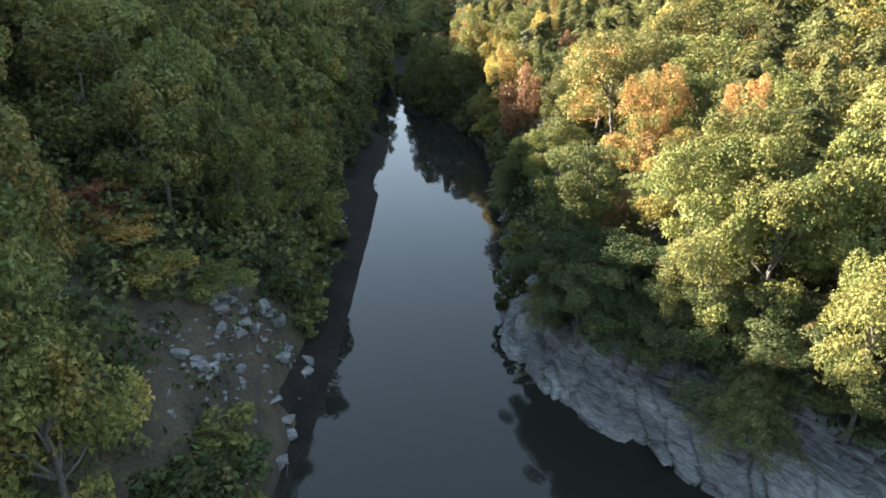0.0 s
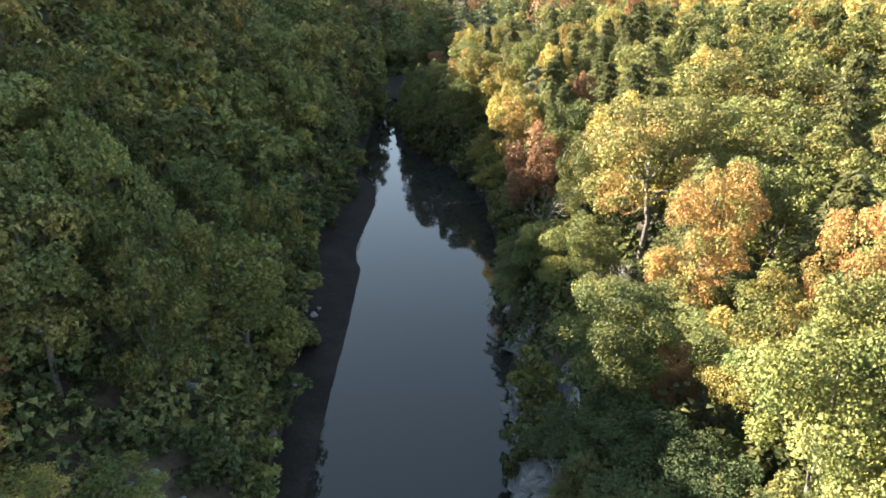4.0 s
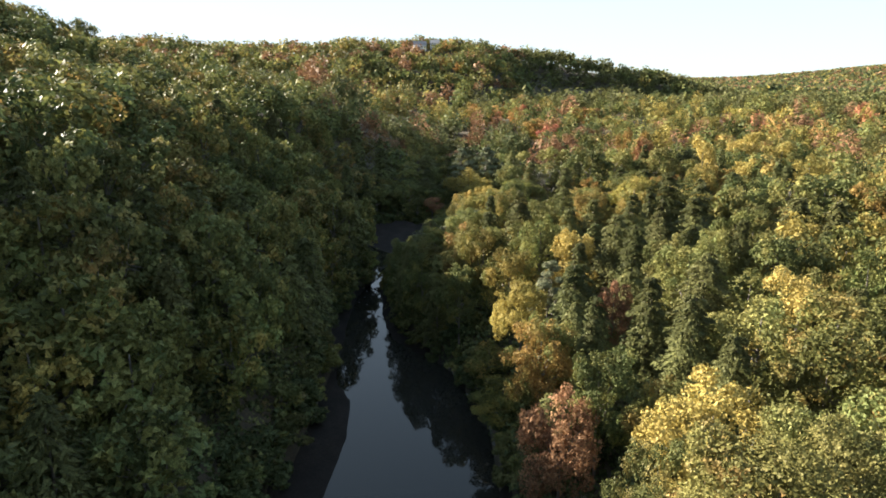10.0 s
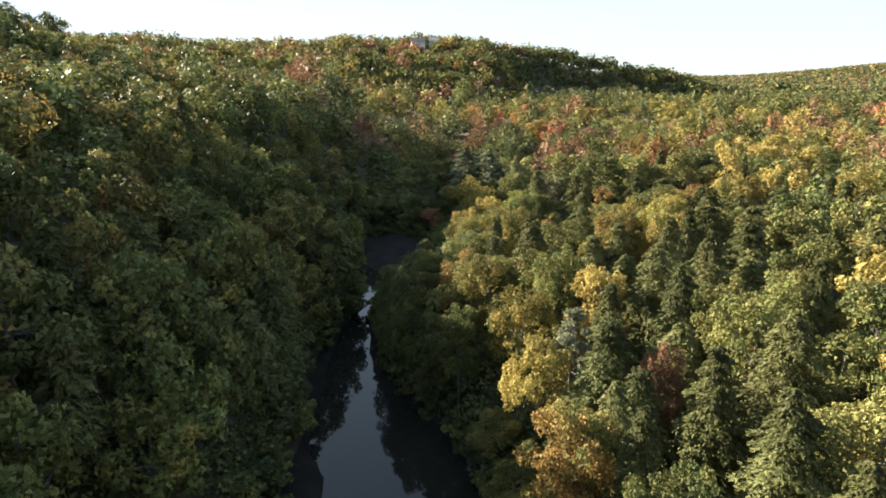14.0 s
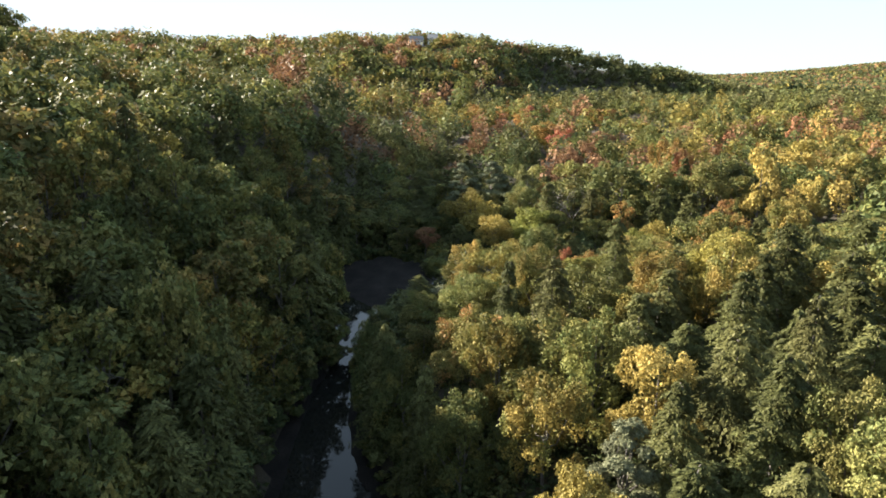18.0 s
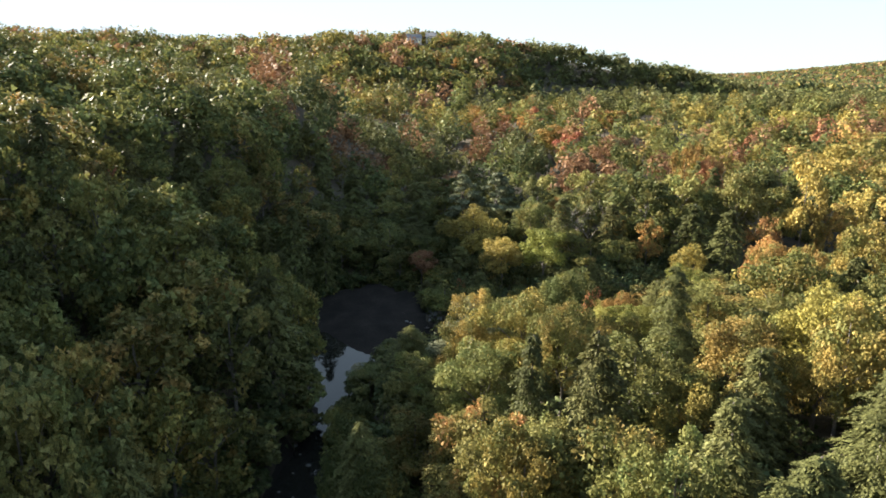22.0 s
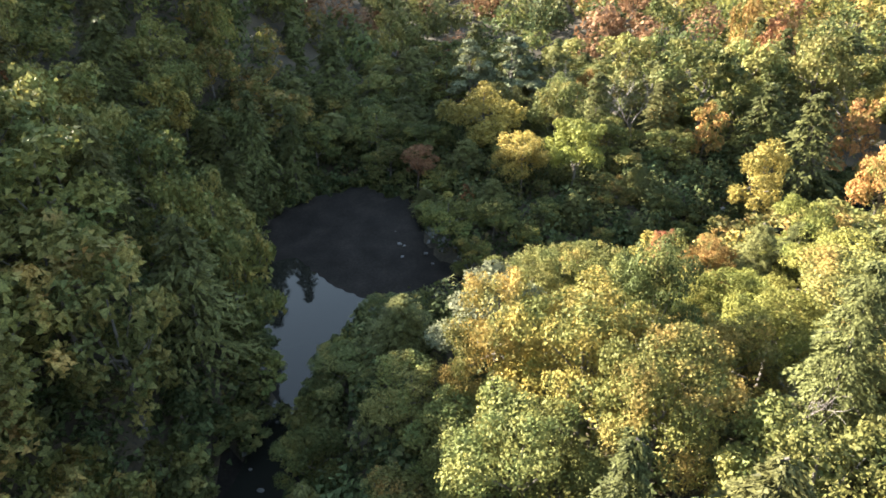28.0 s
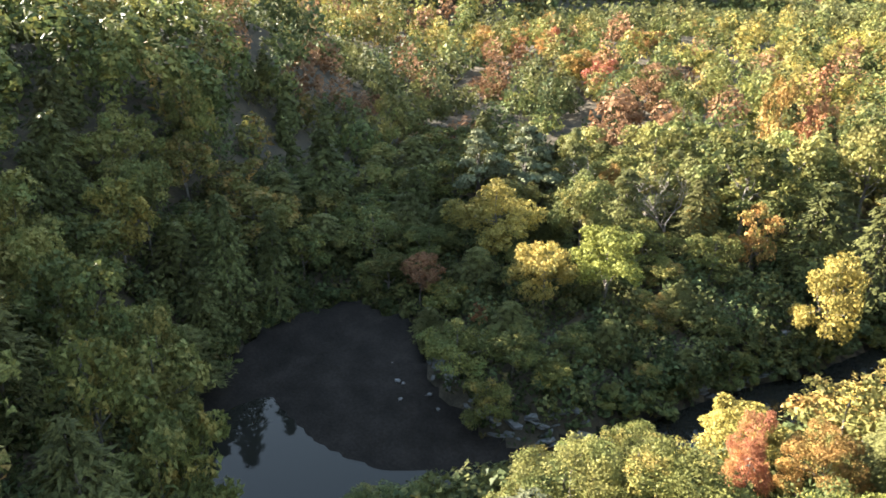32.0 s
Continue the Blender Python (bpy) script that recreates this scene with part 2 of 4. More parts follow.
# the water's edge: bare muddy and rocky shores lie between it and the wooded foot of the slopes; at the bend dark
# ground stands in for water mirroring the hillside
SHORE_OUTER = [(-22, -160), (-14.5, 10), (-12.6, 36), (-11.6, 48), (-11.2, 57), (-11.2, 80), (-11.4, 95), (-11.9, 110), (-13.6, 118), (-12.6, 128), (-12.2, 138), (-12.8, 147), (-14.2, 151.5),
               (-16.8, 156), (-17.6, 166), (-18.6, 180), (-19, 200), (-17.9, 210), (-17.2, 216), (-20.9, 227.5), (-27.2, 238), (-28, 244), (-26, 249), (-22, 251), (-18.4, 246.5),
               (-14.7, 242), (-10, 238.6), (-5.5, 236.5), (2, 236.6), (10, 238.6), (21, 243), (31, 248), (41, 253), (55, 258), (70, 266), (100, 285), (160, 300), (260, 280)]
SHORE_INNER = [(46, -160), (36, 0), (27, 30), (20, 39), (15, 44), (9, 51), (6, 59), (7, 70), (9, 93), (10, 116), (9, 140), (3, 161), (-3, 168), (-8.6, 174.5), (-11, 183), (-12.4, 191),
               (-13.3, 199), (-14.4, 207), (-14.6, 215), (-12.5, 221.5), (-6, 226.5), (6, 229), (16, 229), (27, 232), (42, 238), (60, 244), (85, 256), (115, 272), (170, 286), (260, 264)]


def reach(line, x, y):
    """Distance from points to a bank line."""
    best = np.full(x.shape, 1e9)
    for (ax, ay), (bx, by) in zip(line, line[1:]):
        dx, dy = bx - ax, by - ay
        k = np.clip(((x - ax) * dx + (y - ay) * dy) / (dx * dx + dy * dy), 0, 1)
        best = np.minimum(best, np.hypot(x - ax - k * dx, y - ay - k * dy))
    return best


def in_channel(x, y, left=OUTER, right=INNER):
    ring = left + right[::-1]
    inside = np.zeros(x.shape, bool)
    for (ax, ay), (bx, by) in zip(ring, ring[1:] + ring[:1]):
        if ay != by:
            inside ^= ((ay > y) != (by > y)) & (x < (bx - ax) * (y - ay) / (by - ay) + ax)
    return inside


def smooth(v):
    v = np.clip(v, 0, 1)
    return v * v * (3 - 2 * v)


def waves(x, y, size, seed):
    """Gentle rolling relief, about -1 to 1."""
    s = 0
    for k in range(5):
        a = seed * 1.7 + k * 1.3
        f = (1 + 0.45 * k) / size
        s = s + np.sin((x * math.cos(a) + y * math.sin(a)) * f * 2 * math.pi + a * 3.1) / (1 + 0.5 * k)
    return s / 2.2


RIDGE_X = [-900, -386, -220, -148, -108, -55, 10, 77, 143, 209, 275, 341, 900]
RIDGE_Z = [95, 85, 79, 78, 84, 83, 85, 76, 69, 56, 44, 32, 20]


def ground_height(x, y):
    x, y = np.asarray(x, float), np.asarray(y, float)
    do, di = reach(OUTER, x, y), reach(INNER, x, y)
    low = lambda d: 6.5 * (1 - np.exp(-d / 3.0)) + 7.5 * (1 - np.exp(-d / 22)) + 0.06 * np.minimum(d, 150)
    high = lambda d: 7.0 * (1 - np.exp(-d / 2.2)) + 0.60 * np.minimum(d, 40) + 0.27 * np.clip(d - 40, 0, 140)
    w = smooth((y - 222) / 28)
    f = (1 - w) * smooth((8 - x) / 24) + w * 0.93 * smooth((-18 - x) / 46) * (1 - 0.85 * smooth((y - 282) / 190))
    outer = low(do) * (1 - 0.5 * w * (1 - smooth((y - 430) / 150))) * (1 - f) + high(do) * f
    z = np.where(do < di, outer, low(di))
    z = z + waves(x, y, 70, 1) * 1.6 * smooth(np.minimum(do, di) / 30)
    ridge = np.interp(x, RIDGE_X, RIDGE_Z) * np.exp(-((y - 800) / np.where(y < 800, 190 - 115 * smooth((x - 30) / 90), 500)) ** 2) + waves(x, y, 130, 4) * 3 * smooth((y - 420) / 150)
    z = np.where(y > 380, np.maximum(z, ridge + (1 - smooth((y - 380) / 200)) * -20), z)
    far = 75 * smooth((y - 1500) / 900) * smooth((x - 950) / 1100) + 24 * smooth((y - 1800) / 900)
    z = z + far - 0.06 * np.clip(y - 2600, 0, None)
    z = z + 13 * np.exp(-((x + 62) / 34) ** 2 - ((y - 398) / 42) ** 2) - 6 * np.exp(-((x - 40) / 30) ** 2 - ((y - 372) / 42) ** 2)
    z = z + 15 * smooth((-125 - x) / 75) * np.exp(-((y - 350) / 60) ** 2)
    bed = in_channel(x, y)
    if not bed.any():
        return z
    edge = np.minimum(reach(SHORE_OUTER, x, y), reach(SHORE_INNER, x, y))
    shore = 0.17 * edge + 0.06 * waves(x, y, 9, 2) * np.minimum(edge, 1)
    z = np.where(bed, shore, z)
    return np.where(in_channel(x, y, SHORE_OUTER, SHORE_INNER), -0.02 - 1.5 * (1 - np.exp(-edge / 3)), z)


def grid_mesh(name, xs, ys, zf):
    gx, gy = np.meshgrid(xs, ys)
    co = np.stack([gx, gy, zf(gx, gy)], -1).reshape(-1, 3)
    nx, ny = len(xs), len(ys)
    a = (np.arange(ny - 1)[:, None] * nx + np.arange(nx - 1)[None]).ravel()
    return raw_mesh(name, co, np.stack([a, a + 1, a + nx + 1, a + nx], -1))


def raw_mesh(name, co, faces):
    """A mesh straight from arrays; faces all have the same number of corners."""
    me = bpy.data.meshes.new(name)
    k = faces.shape[1]
    me.vertices.add(len(co))
    me.vertices.foreach_set("co", np.asarray(co, np.float32).ravel())
    me.loops.add(faces.size)
    me.loops.foreach_set("vertex_index", faces.astype(np.int32).ravel())
    me.polygons.add(len(faces))
    me.polygons.foreach_set("loop_start", np.arange(0, faces.size, k, dtype=np.int32))
    me.update(calc_edges=True)
    return me


def axis(lo, hi, step, far_lo, far_hi, grow=1.18):
    out = list(np.arange(lo, hi + 0.01, step))
    for sign, stop in ((-1, far_lo), (1, far_hi)):
        d, p = step, out[0] if sign < 0 else out[-1]
        while (p > stop) if sign < 0 else (p < stop):
            d *= grow
            p += sign * d
            out.insert(0, p) if sign < 0 else out.append(p)
    return np.array(out)


def rough_ground(x, y):
    z = ground_height(x, y)
    di = reach(INNER, x, y)
    z = np.where((z > 0) & (x > 0) & (y < 118), z - (2.4 * (1 - smooth((y - 72) / 10)) + 1.0) * (1 - smooth((di - 3.5) / 3)), z)
    bump = np.sin(x * 1.3 + np.sin(y * 0.9) * 2) * np.sin(y * 1.1 + np.sin(x * 0.7) * 2) * 0.35
    return z + np.where(z > 0.3, bump * np.clip(z / 3, 0, 1), 0)


ground = new("ground", grid_mesh("ground", axis(-52, 64, 1.6, -4300, 4300), axis(10, 292, 1.6, -4200, 4600), rough_ground))
ground.data.materials.append(MAT["soil"])
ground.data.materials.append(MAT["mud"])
mid = np.zeros(len(ground.data.vertices) * 3, np.float32)
ground.data.vertices.foreach_get("co", mid)
mid = mid.reshape(-1, 3)
corner = np.zeros(len(ground.data.loops), np.int32)
ground.data.loops.foreach_get("vertex_index", corner)
face_mid = mid[corner].reshape(-1, 4, 3).mean(1)
# dry channel faces: muddy shores, plus the bend's pool reflection painted as dark ground
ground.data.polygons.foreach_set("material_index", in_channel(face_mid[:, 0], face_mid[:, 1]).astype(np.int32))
ground.data.shade_smooth()
tagged(ground, "wooded gorge ground of brown leaf litter, bare muddy shores, dark-painted pool", "ground", kind="structure")
water = new("water", grid_mesh("water", np.linspace(-60, 260, 41), np.linspace(-160, 310, 48), lambda x, y: x * 0))
water.data.materials.append(MAT["water"])
tagged(water, "calm dark river water mirroring sky and trees", "river", kind="structure")


# ---- trees ----
def unit(v):
    return v / np.maximum(np.linalg.norm(v, axis=-1, keepdims=True), 1e-9)


def leaflets(c, out, length, width, rng, jitter=0.55, up=0.25, along=None):
    """Small leaf sprays, one tapering triangle each, at c, facing roughly along out."""
    n = unit(unit(out) + rng.normal(size=c.shape) * jitter + np.array([0, 0, up]))
    t = unit(np.cross(n, rng.normal(size=c.shape))) if along is None else unit(along - n * (along * n).sum(-1, keepdims=True))
    b = np.cross(n, t)
    s = rng.uniform(0.65, 1.4, (len(c), 1))
    L, W = length * s, width * s * rng.uniform(0.7, 1.3, (len(c), 1))
    k = rng.uniform(-0.35, 0.35, (len(c), 1))
    v = np.stack([c - t * L * 0.4 - b * W * 0.5, c - t * L * (0.4 + k * 0.6) + b * W * 0.5, c + t * L * 0.6 + b * W * k], 1)
    return v.reshape(-1, 3)


def triples(n):
    return np.arange(n * 3).reshape(-1, 3)


def lobed_points(rng, lobes, count, keep=0.82):
    """Points on the outside of a heap of round lobes (x, y, z, radius, flatness), with their outward ways."""
    lobes = np.array(lobes)
    w = lobes[:, 3] ** 2
    pick = rng.choice(len(lobes), int(count * 3), p=w / w.sum())
    d = unit(rng.normal(size=(len(pick), 3)) + np.array([0, 0, 0.25]))
    scl = np.stack([np.ones(len(pick)), np.ones(len(pick)), lobes[pick, 4]], -1)
    r = lobes[pick, 3:4] * rng.uniform(0.68, 1.22, (len(pick), 1))
    p = lobes[pick, :3] + d * r * scl
    ok = np.ones(len(pick), bool)
    for k, (x, y, z, q, fl) in enumerate(lobes):
        g = (p - [x, y, z]) / [1, 1, fl]
        ok &= (pick == k) | (np.linalg.norm(g, axis=1) > q * keep)
    p, d = p[ok][:count], d[ok][:count]
    return p, d


def tube(points, radii, sides=6):
    """Vertices and quads of a tapered, bent limb."""
    pts = np.array(points, float)
    vs, fs = [], []
    for k, (p, r) in enumerate(zip(pts, radii)):
        ax = unit(pts[min(k + 1, len(pts) - 1)] - pts[max(k - 1, 0)])
        u = unit(np.cross(ax, [0.3, 0.9, 0.1]))
        w = np.cross(ax, u)
        for j in range(sides):
            a = 2 * math.pi * j / sides
            vs.append(p + (u * math.cos(a) + w * math.sin(a)) * r)
        if k:
            o = (k - 1) * sides
            fs += [(o + j, o + (j + 1) % sides, o + sides + (j + 1) % sides, o + sides + j) for j in range(sides)]
    return np.array(vs), np.array(fs)


def join_tubes(parts):
    vs, fs, o = [], [], 0
    for v, f in parts:
        vs.append(v)
        fs.append(f + o)
        o += len(v)
    return np.concatenate(vs), np.concatenate(fs)


def bent(rng, a, b, steps, sag):
    a, b = np.array(a, float), np.array(b, float)
    return [a + (b - a) * k / steps + (rng.normal(size=3) * sag if 0 < k < steps else 0) for k in range(steps + 1)]


def wood_mesh(name, rng, height, r0, tips, split=False):
    top = np.array([rng.normal() * 0.3, rng.normal() * 0.3, height * 0.8])
    parts = [tube(bent(rng, (0, 0, -1.2), top, 5, 0.15), np.linspace(r0, r0 * 0.25, 6), 7)]
    for tip in tips:
        k = rng.uniform(0.35, 0.7)
        start = top * k
        parts.append(tube(bent(rng, start, tip, 3, 0.3), np.linspace(r0 * 0.42, r0 * 0.07, 4), 5))
    meshes = [raw_mesh(name, *parts[0])] + [raw_mesh("limb", *p) for p in parts[1:]] if split else [raw_mesh(name, *join_tubes(parts))]
    for me in meshes:
        me.materials.append(MAT["bark"])
    return meshes


def broadleaf(seed, leaves, size, lobes=13, flat=0.85, tall=1.0):
    """Crown and wood of a broad-leaved tree about 17 m high and 11 m wide."""
    rng = np.random.default_rng(seed)
    H = 17.0
    heap = [(0, 0, H - 3.6 * tall, 3.0, flat), (0.4, -0.3, H - 7.5 * tall, 3.0, flat)]
    for k in range(lobes):
        a = k * 2.4 + rng.uniform(-0.5, 0.5)
        v = rng.uniform(0, 1)
        rad = (2.2 + 2.2 * math.sin(math.pi * (0.28 + 0.6 * v))) * rng.uniform(0.8, 1.12)
        q = rng.uniform(1.5, 2.4)
        heap.append((math.cos(a) * rad, math.sin(a) * rad, H - q * flat - 0.6 - 8.2 * tall * (1 - v) - rng.uniform(0, 1.2), q, flat))
    tufts = []
    for x, y, z, q, fl in heap:
        for _ in range(int(5 + q * 2.2)):
            w = unit(rng.normal(size=3) + np.array([x * 0.25, y * 0.25, 0.55]))
            r = rng.uniform(0.5, 1.08)
            if rng.random() < 0.2:
                continue
            tufts.append((x + w[0] * q * 0.86, y + w[1] * q * 0.86, z + w[2] * q * fl * 0.86, r, 0.8))
    p, d = lobed_points(rng, tufts, leaves, 0.7)
    inner, di = lobed_points(rng, [(x, y, z, q * 0.72, fl) for x, y, z, q, fl in heap], leaves // 4)
    co = np.concatenate([leaflets(p, d, size, size * 0.8, rng, 0.85), leaflets(inner, di, size * 1.35, size * 1.1, rng)])
    crown = raw_mesh("crown", co, triples(len(co) // 3))
    tips = [np.array(h[:3]) + np.array([h[0], h[1], 1.0]) * 0.12 for h in heap[2:10]]
    return wood_mesh("trunk", rng, H, 0.32, tips, leaves >= 9000) + [crown]


def hemlock(seed, leaves, size, width=3.6, H=17.0):
    """A hemlock: drooping feathery branches in loose tiers round a straight stem."""
    rng = np.random.default_rng(seed)
    tiers, arms = 21, 8
    cs, al, outs = [], [], []
    per = leaves // (tiers * arms)
    tips = []
    for i in range(tiers):
        v = (i + rng.uniform(-0.3, 0.3)) / tiers
        z0 = 2.0 + v * (H - 2.1)
        reach_r = width * 1.15 * (1 - max(v, 0)) ** 0.6 * rng.uniform(0.88, 1.1) + 0.2
        turn = rng.uniform(0, 6.28)
        for j in range(arms):
            a = turn + j * 2 * math.pi / arms + rng.uniform(-0.35, 0.35)
            rr = reach_r * rng.uniform(0.58, 1.22)
            z = z0 + rng.uniform(-0.5, 0.5) * H / tiers
            way2 = np.array([math.cos(a), math.sin(a), 0])
            side = np.array([-math.sin(a), math.cos(a), 0])
            s = rng.uniform(0.08, 1.0, per) ** 0.6
            spread = rng.normal(size=per) * 0.36 * (1.12 - s) * rr
            c = way2 * (s * rr)[:, None] + side * spread[:, None]
            c[:, 2] = z + rng.normal(size=per) * 0.1 + 0.12 * rr * np.sin(s * 2.4) - 0.38 * rr * s ** 2 - 0.12 * np.abs(spread)
            cs.append(c)
            al.append(np.tile(way2 + [0, 0, -0.35], (per, 1)) + side * (np.sign(spread) * 0.6 + rng.normal(size=per) * 0.35)[:, None])
            outs.append(np.tile(way2 * 0.5 + [0, 0, 0.8], (per, 1)))
            if j == 0:
                tips.append((way2 * rr * 0.8) + np.array([0, 0, z - 0.1 * rr]))
    c, al, outs = np.concatenate(cs), np.concatenate(al), np.concatenate(outs)
    co = leaflets(c, outs, size * 1.5, size * 0.6, rng, 0.42, 0.1, al)
    crown = raw_mesh("crown", co, triples(len(co) // 3))
    parts = [tube(bent(rng, (0, 0, -1.2), (0, 0, H * 0.97), 5, 0.06), np.linspace(0.27, 0.03, 6), 7)]
    for tip in tips[::2]:
        parts.append(tube([(0, 0, tip[2] + 0.4), tip], [0.07, 0.02], 4))
    me = raw_mesh("trunk", *join_tubes(parts))
    me.materials.append(MAT["bark"])
    return me, crown


def pine(seed, leaves, size):
    """A white pine: flat plates of needles on level boughs."""
    rng = np.random.default_rng(seed)
    H, heap = 18.0, []
    for i in range(17):
        v = i / 17
        a = i * 2.4 + rng.uniform(-0.4, 0.4)
        rad = (3.6 * (1 - v ** 1.6) + 0.4) * rng.uniform(0.6, 1.1)
        heap.append((math.cos(a) * rad, math.sin(a) * rad, 6.5 + v * 11.0, rng.uniform(1.1, 1.9) * (1.15 - 0.45 * v), 0.38))
    p, d = lobed_points(rng, heap, leaves, 0.6)
    co = leaflets(p, d + [0, 0, 0.5], size * 1.4, size * 0.7, rng)
    crown = raw_mesh("crown", co, triples(len(co) // 3))
    return wood_mesh("trunk", rng, H, 0.3, [np.array(h[:3]) for h in heap[::2]], leaves >= 9000) + [crown]


def bare_tree(seed):
    """Leafless grey branches, forking upward."""
    rng = np.random.default_rng(seed)
    parts = []

    def fork(p, d, length, r, depth):
        q = p + unit(d) * length
        parts.append(tube(bent(rng, p, q, 2, length * 0.05), [r, r * 0.8, r * 0.6], 4))
        if depth:
            for _ in range(3 if depth > 1 else 4):
                nd = unit(d) + rng.normal(size=3) * 0.5 + np.array([0, 0, 0.18])
                fork(p + (q - p) * rng.uniform(0.55, 1.0), nd, length * rng.uniform(0.55, 0.8), r * 0.55, depth - 1)
    fork(np.array([0, 0, -0.8]), np.array([0.05, 0.03, 1.0]), 5.0, 0.16, 4)
    me = raw_mesh("branches", *join_tubes(parts))
    me.materials.append(MAT["twig"])
    return me


FINE, CLOSE, NEAR, MID, SIDE, LOW = {}, {}, {}, {}, {}, {}
for k in range(4):
    FINE["hemlock", k] = hemlock(200 + k, 23520, 0.175, 3.5 + 0.35 * k)
    FINE["broad", k] = broadleaf(100 + k, 19000, 0.2, 17 + k % 3, 0.75 + 0.06 * k, 0.85 + 0.08 * k)
for k in range(6):
    CLOSE["broad", k] = broadleaf(100 + k, 10000, 0.28, 17 + k % 3, 0.75 + 0.06 * k, 0.85 + 0.08 * k)
    NEAR["broad", k] = broadleaf(100 + k, 5800, 0.35, 17 + k % 3, 0.75 + 0.06 * k, 0.85 + 0.08 * k)
    SIDE["broad", k] = broadleaf(100 + k, 1500, 0.66, 15, 0.8, 0.85 + 0.08 * k)
    MID["broad", k] = broadleaf(100 + k, 2600, 0.52, 16, 0.8, 0.85 + 0.08 * k)
for k in range(4):
    CLOSE["hemlock", k] = hemlock(200 + k, 13440, 0.25, 3.5 + 0.35 * k)
    NEAR["hemlock", k] = hemlock(200 + k, 7560, 0.32, 3.5 + 0.35 * k)
    SIDE["hemlock", k] = hemlock(200 + k, 2520, 0.52, 3.5 + 0.35 * k)
    MID["hemlock", k] = hemlock(200 + k, 3024, 0.5, 3.5 + 0.35 * k)
for k in range(2):
    CLOSE["pine", k] = pine(300 + k, 10500, 0.27)
    NEAR["pine", k] = pine(300 + k, 7500, 0.31)
    SIDE["pine", k] = pine(300 + k, 2000, 0.58)
    MID["pine", k] = pine(300 + k, 2600, 0.52)
for k in range(3):
    LOW["broad", k] = broadleaf(120 + k, 1000, 0.95, 9, 0.9, 1.5)
BARE = [bare_tree(400 + k) for k in range(2)]

WORDS = {
    "oak": "tall oak with yellow-green autumn leaves", "green": "tall maple still in full green leaf", "olive": "broad oak turning olive and yellow",
    "yellow": "hickory in bright yellow autumn leaf", "lime": "beech with glowing yellow-green leaves", "gold": "oak with golden brown and green leaves",
    "orange": "maple with orange leaves and green patches", "turning": "broad oak with olive and orange leaves", "shrub": "tall dark green shrub overhanging the cliff", "rust": "oak with dry rust-brown leaves", "red": "small maple with bright red leaves",
    "hemlock": "dark green hemlock with drooping branches", "pine": "pale blue-green pine with level boughs"}
NAMES = {"shrub": "tall_shrub", "hemlock": "hemlock_tree", "pine": "pine_tree", "yellow": "hickory_tree", "lime": "beech_tree", "orange": "maple_tree", "red": "maple_tree", "green": "maple_tree"}
KIND = {"hemlock": "hemlock", "pine": "pine"}
made_trees = []


def tree(x, y, top, colour, radius, near=True, low=False):
    """A tree whose crown reaches the height top and is radius wide."""
    base = float(ground_height(x, y))
    if base < 0.2:
        base = 0.2
    kind = "broad" if low else KIND.get(colour, "broad")
    stock = LOW if low else CLOSE if near and -10 < x < 48 and 20 < y < 224 else NEAR if near else SIDE if x < -12 and y < 232 else MID
    if near and kind != "pine" and not low and ((20 < y < 96 and 8 < x < 30) or (186 < y < 224 and 4 < x < 44)):
        stock = FINE
    sorts = [q for q in stock if q[0] == kind]
    k = sorts[int(abs(x) * 7.3 + y * 3.1) % len(sorts)]
    H, R = {"broad": (17.4, 5.6), "hemlock": (17.0, 3.7), "pine": (18.0, 4.2)}[kind]
    h = max(top - base, 4.0)
    if low:
        base -= 0.25 * h
    thing = new(NAMES.get(colour, "oak_tree"))
    thing.empty_display_size = 0.5
    thing.matrix_basis = pose(x, y, base, 0, 0, (x * 37 + y * 53) % 360) @ Matrix.Diagonal((radius / R, radius / R, h / H, 1))
    for me in stock[k]:
        label = me.name.split(".")[0]
        ob = new(label, me)
        ob.parent = thing
        if label == "crown":
            if not me.materials:
                me.materials.append(MAT[colour])
            ob.material_slots[0].link = "OBJECT"
            ob.material_slots[0].material = MAT[colour]
    tagged(thing, WORDS[colour] + (" on the shaded slope" if x < -12 else " beyond the bend" if y > 236 else " in sunlit woods"), "tree", group="trees of the gorge woods")
    made_trees.append((x, y, radius))
    return thing


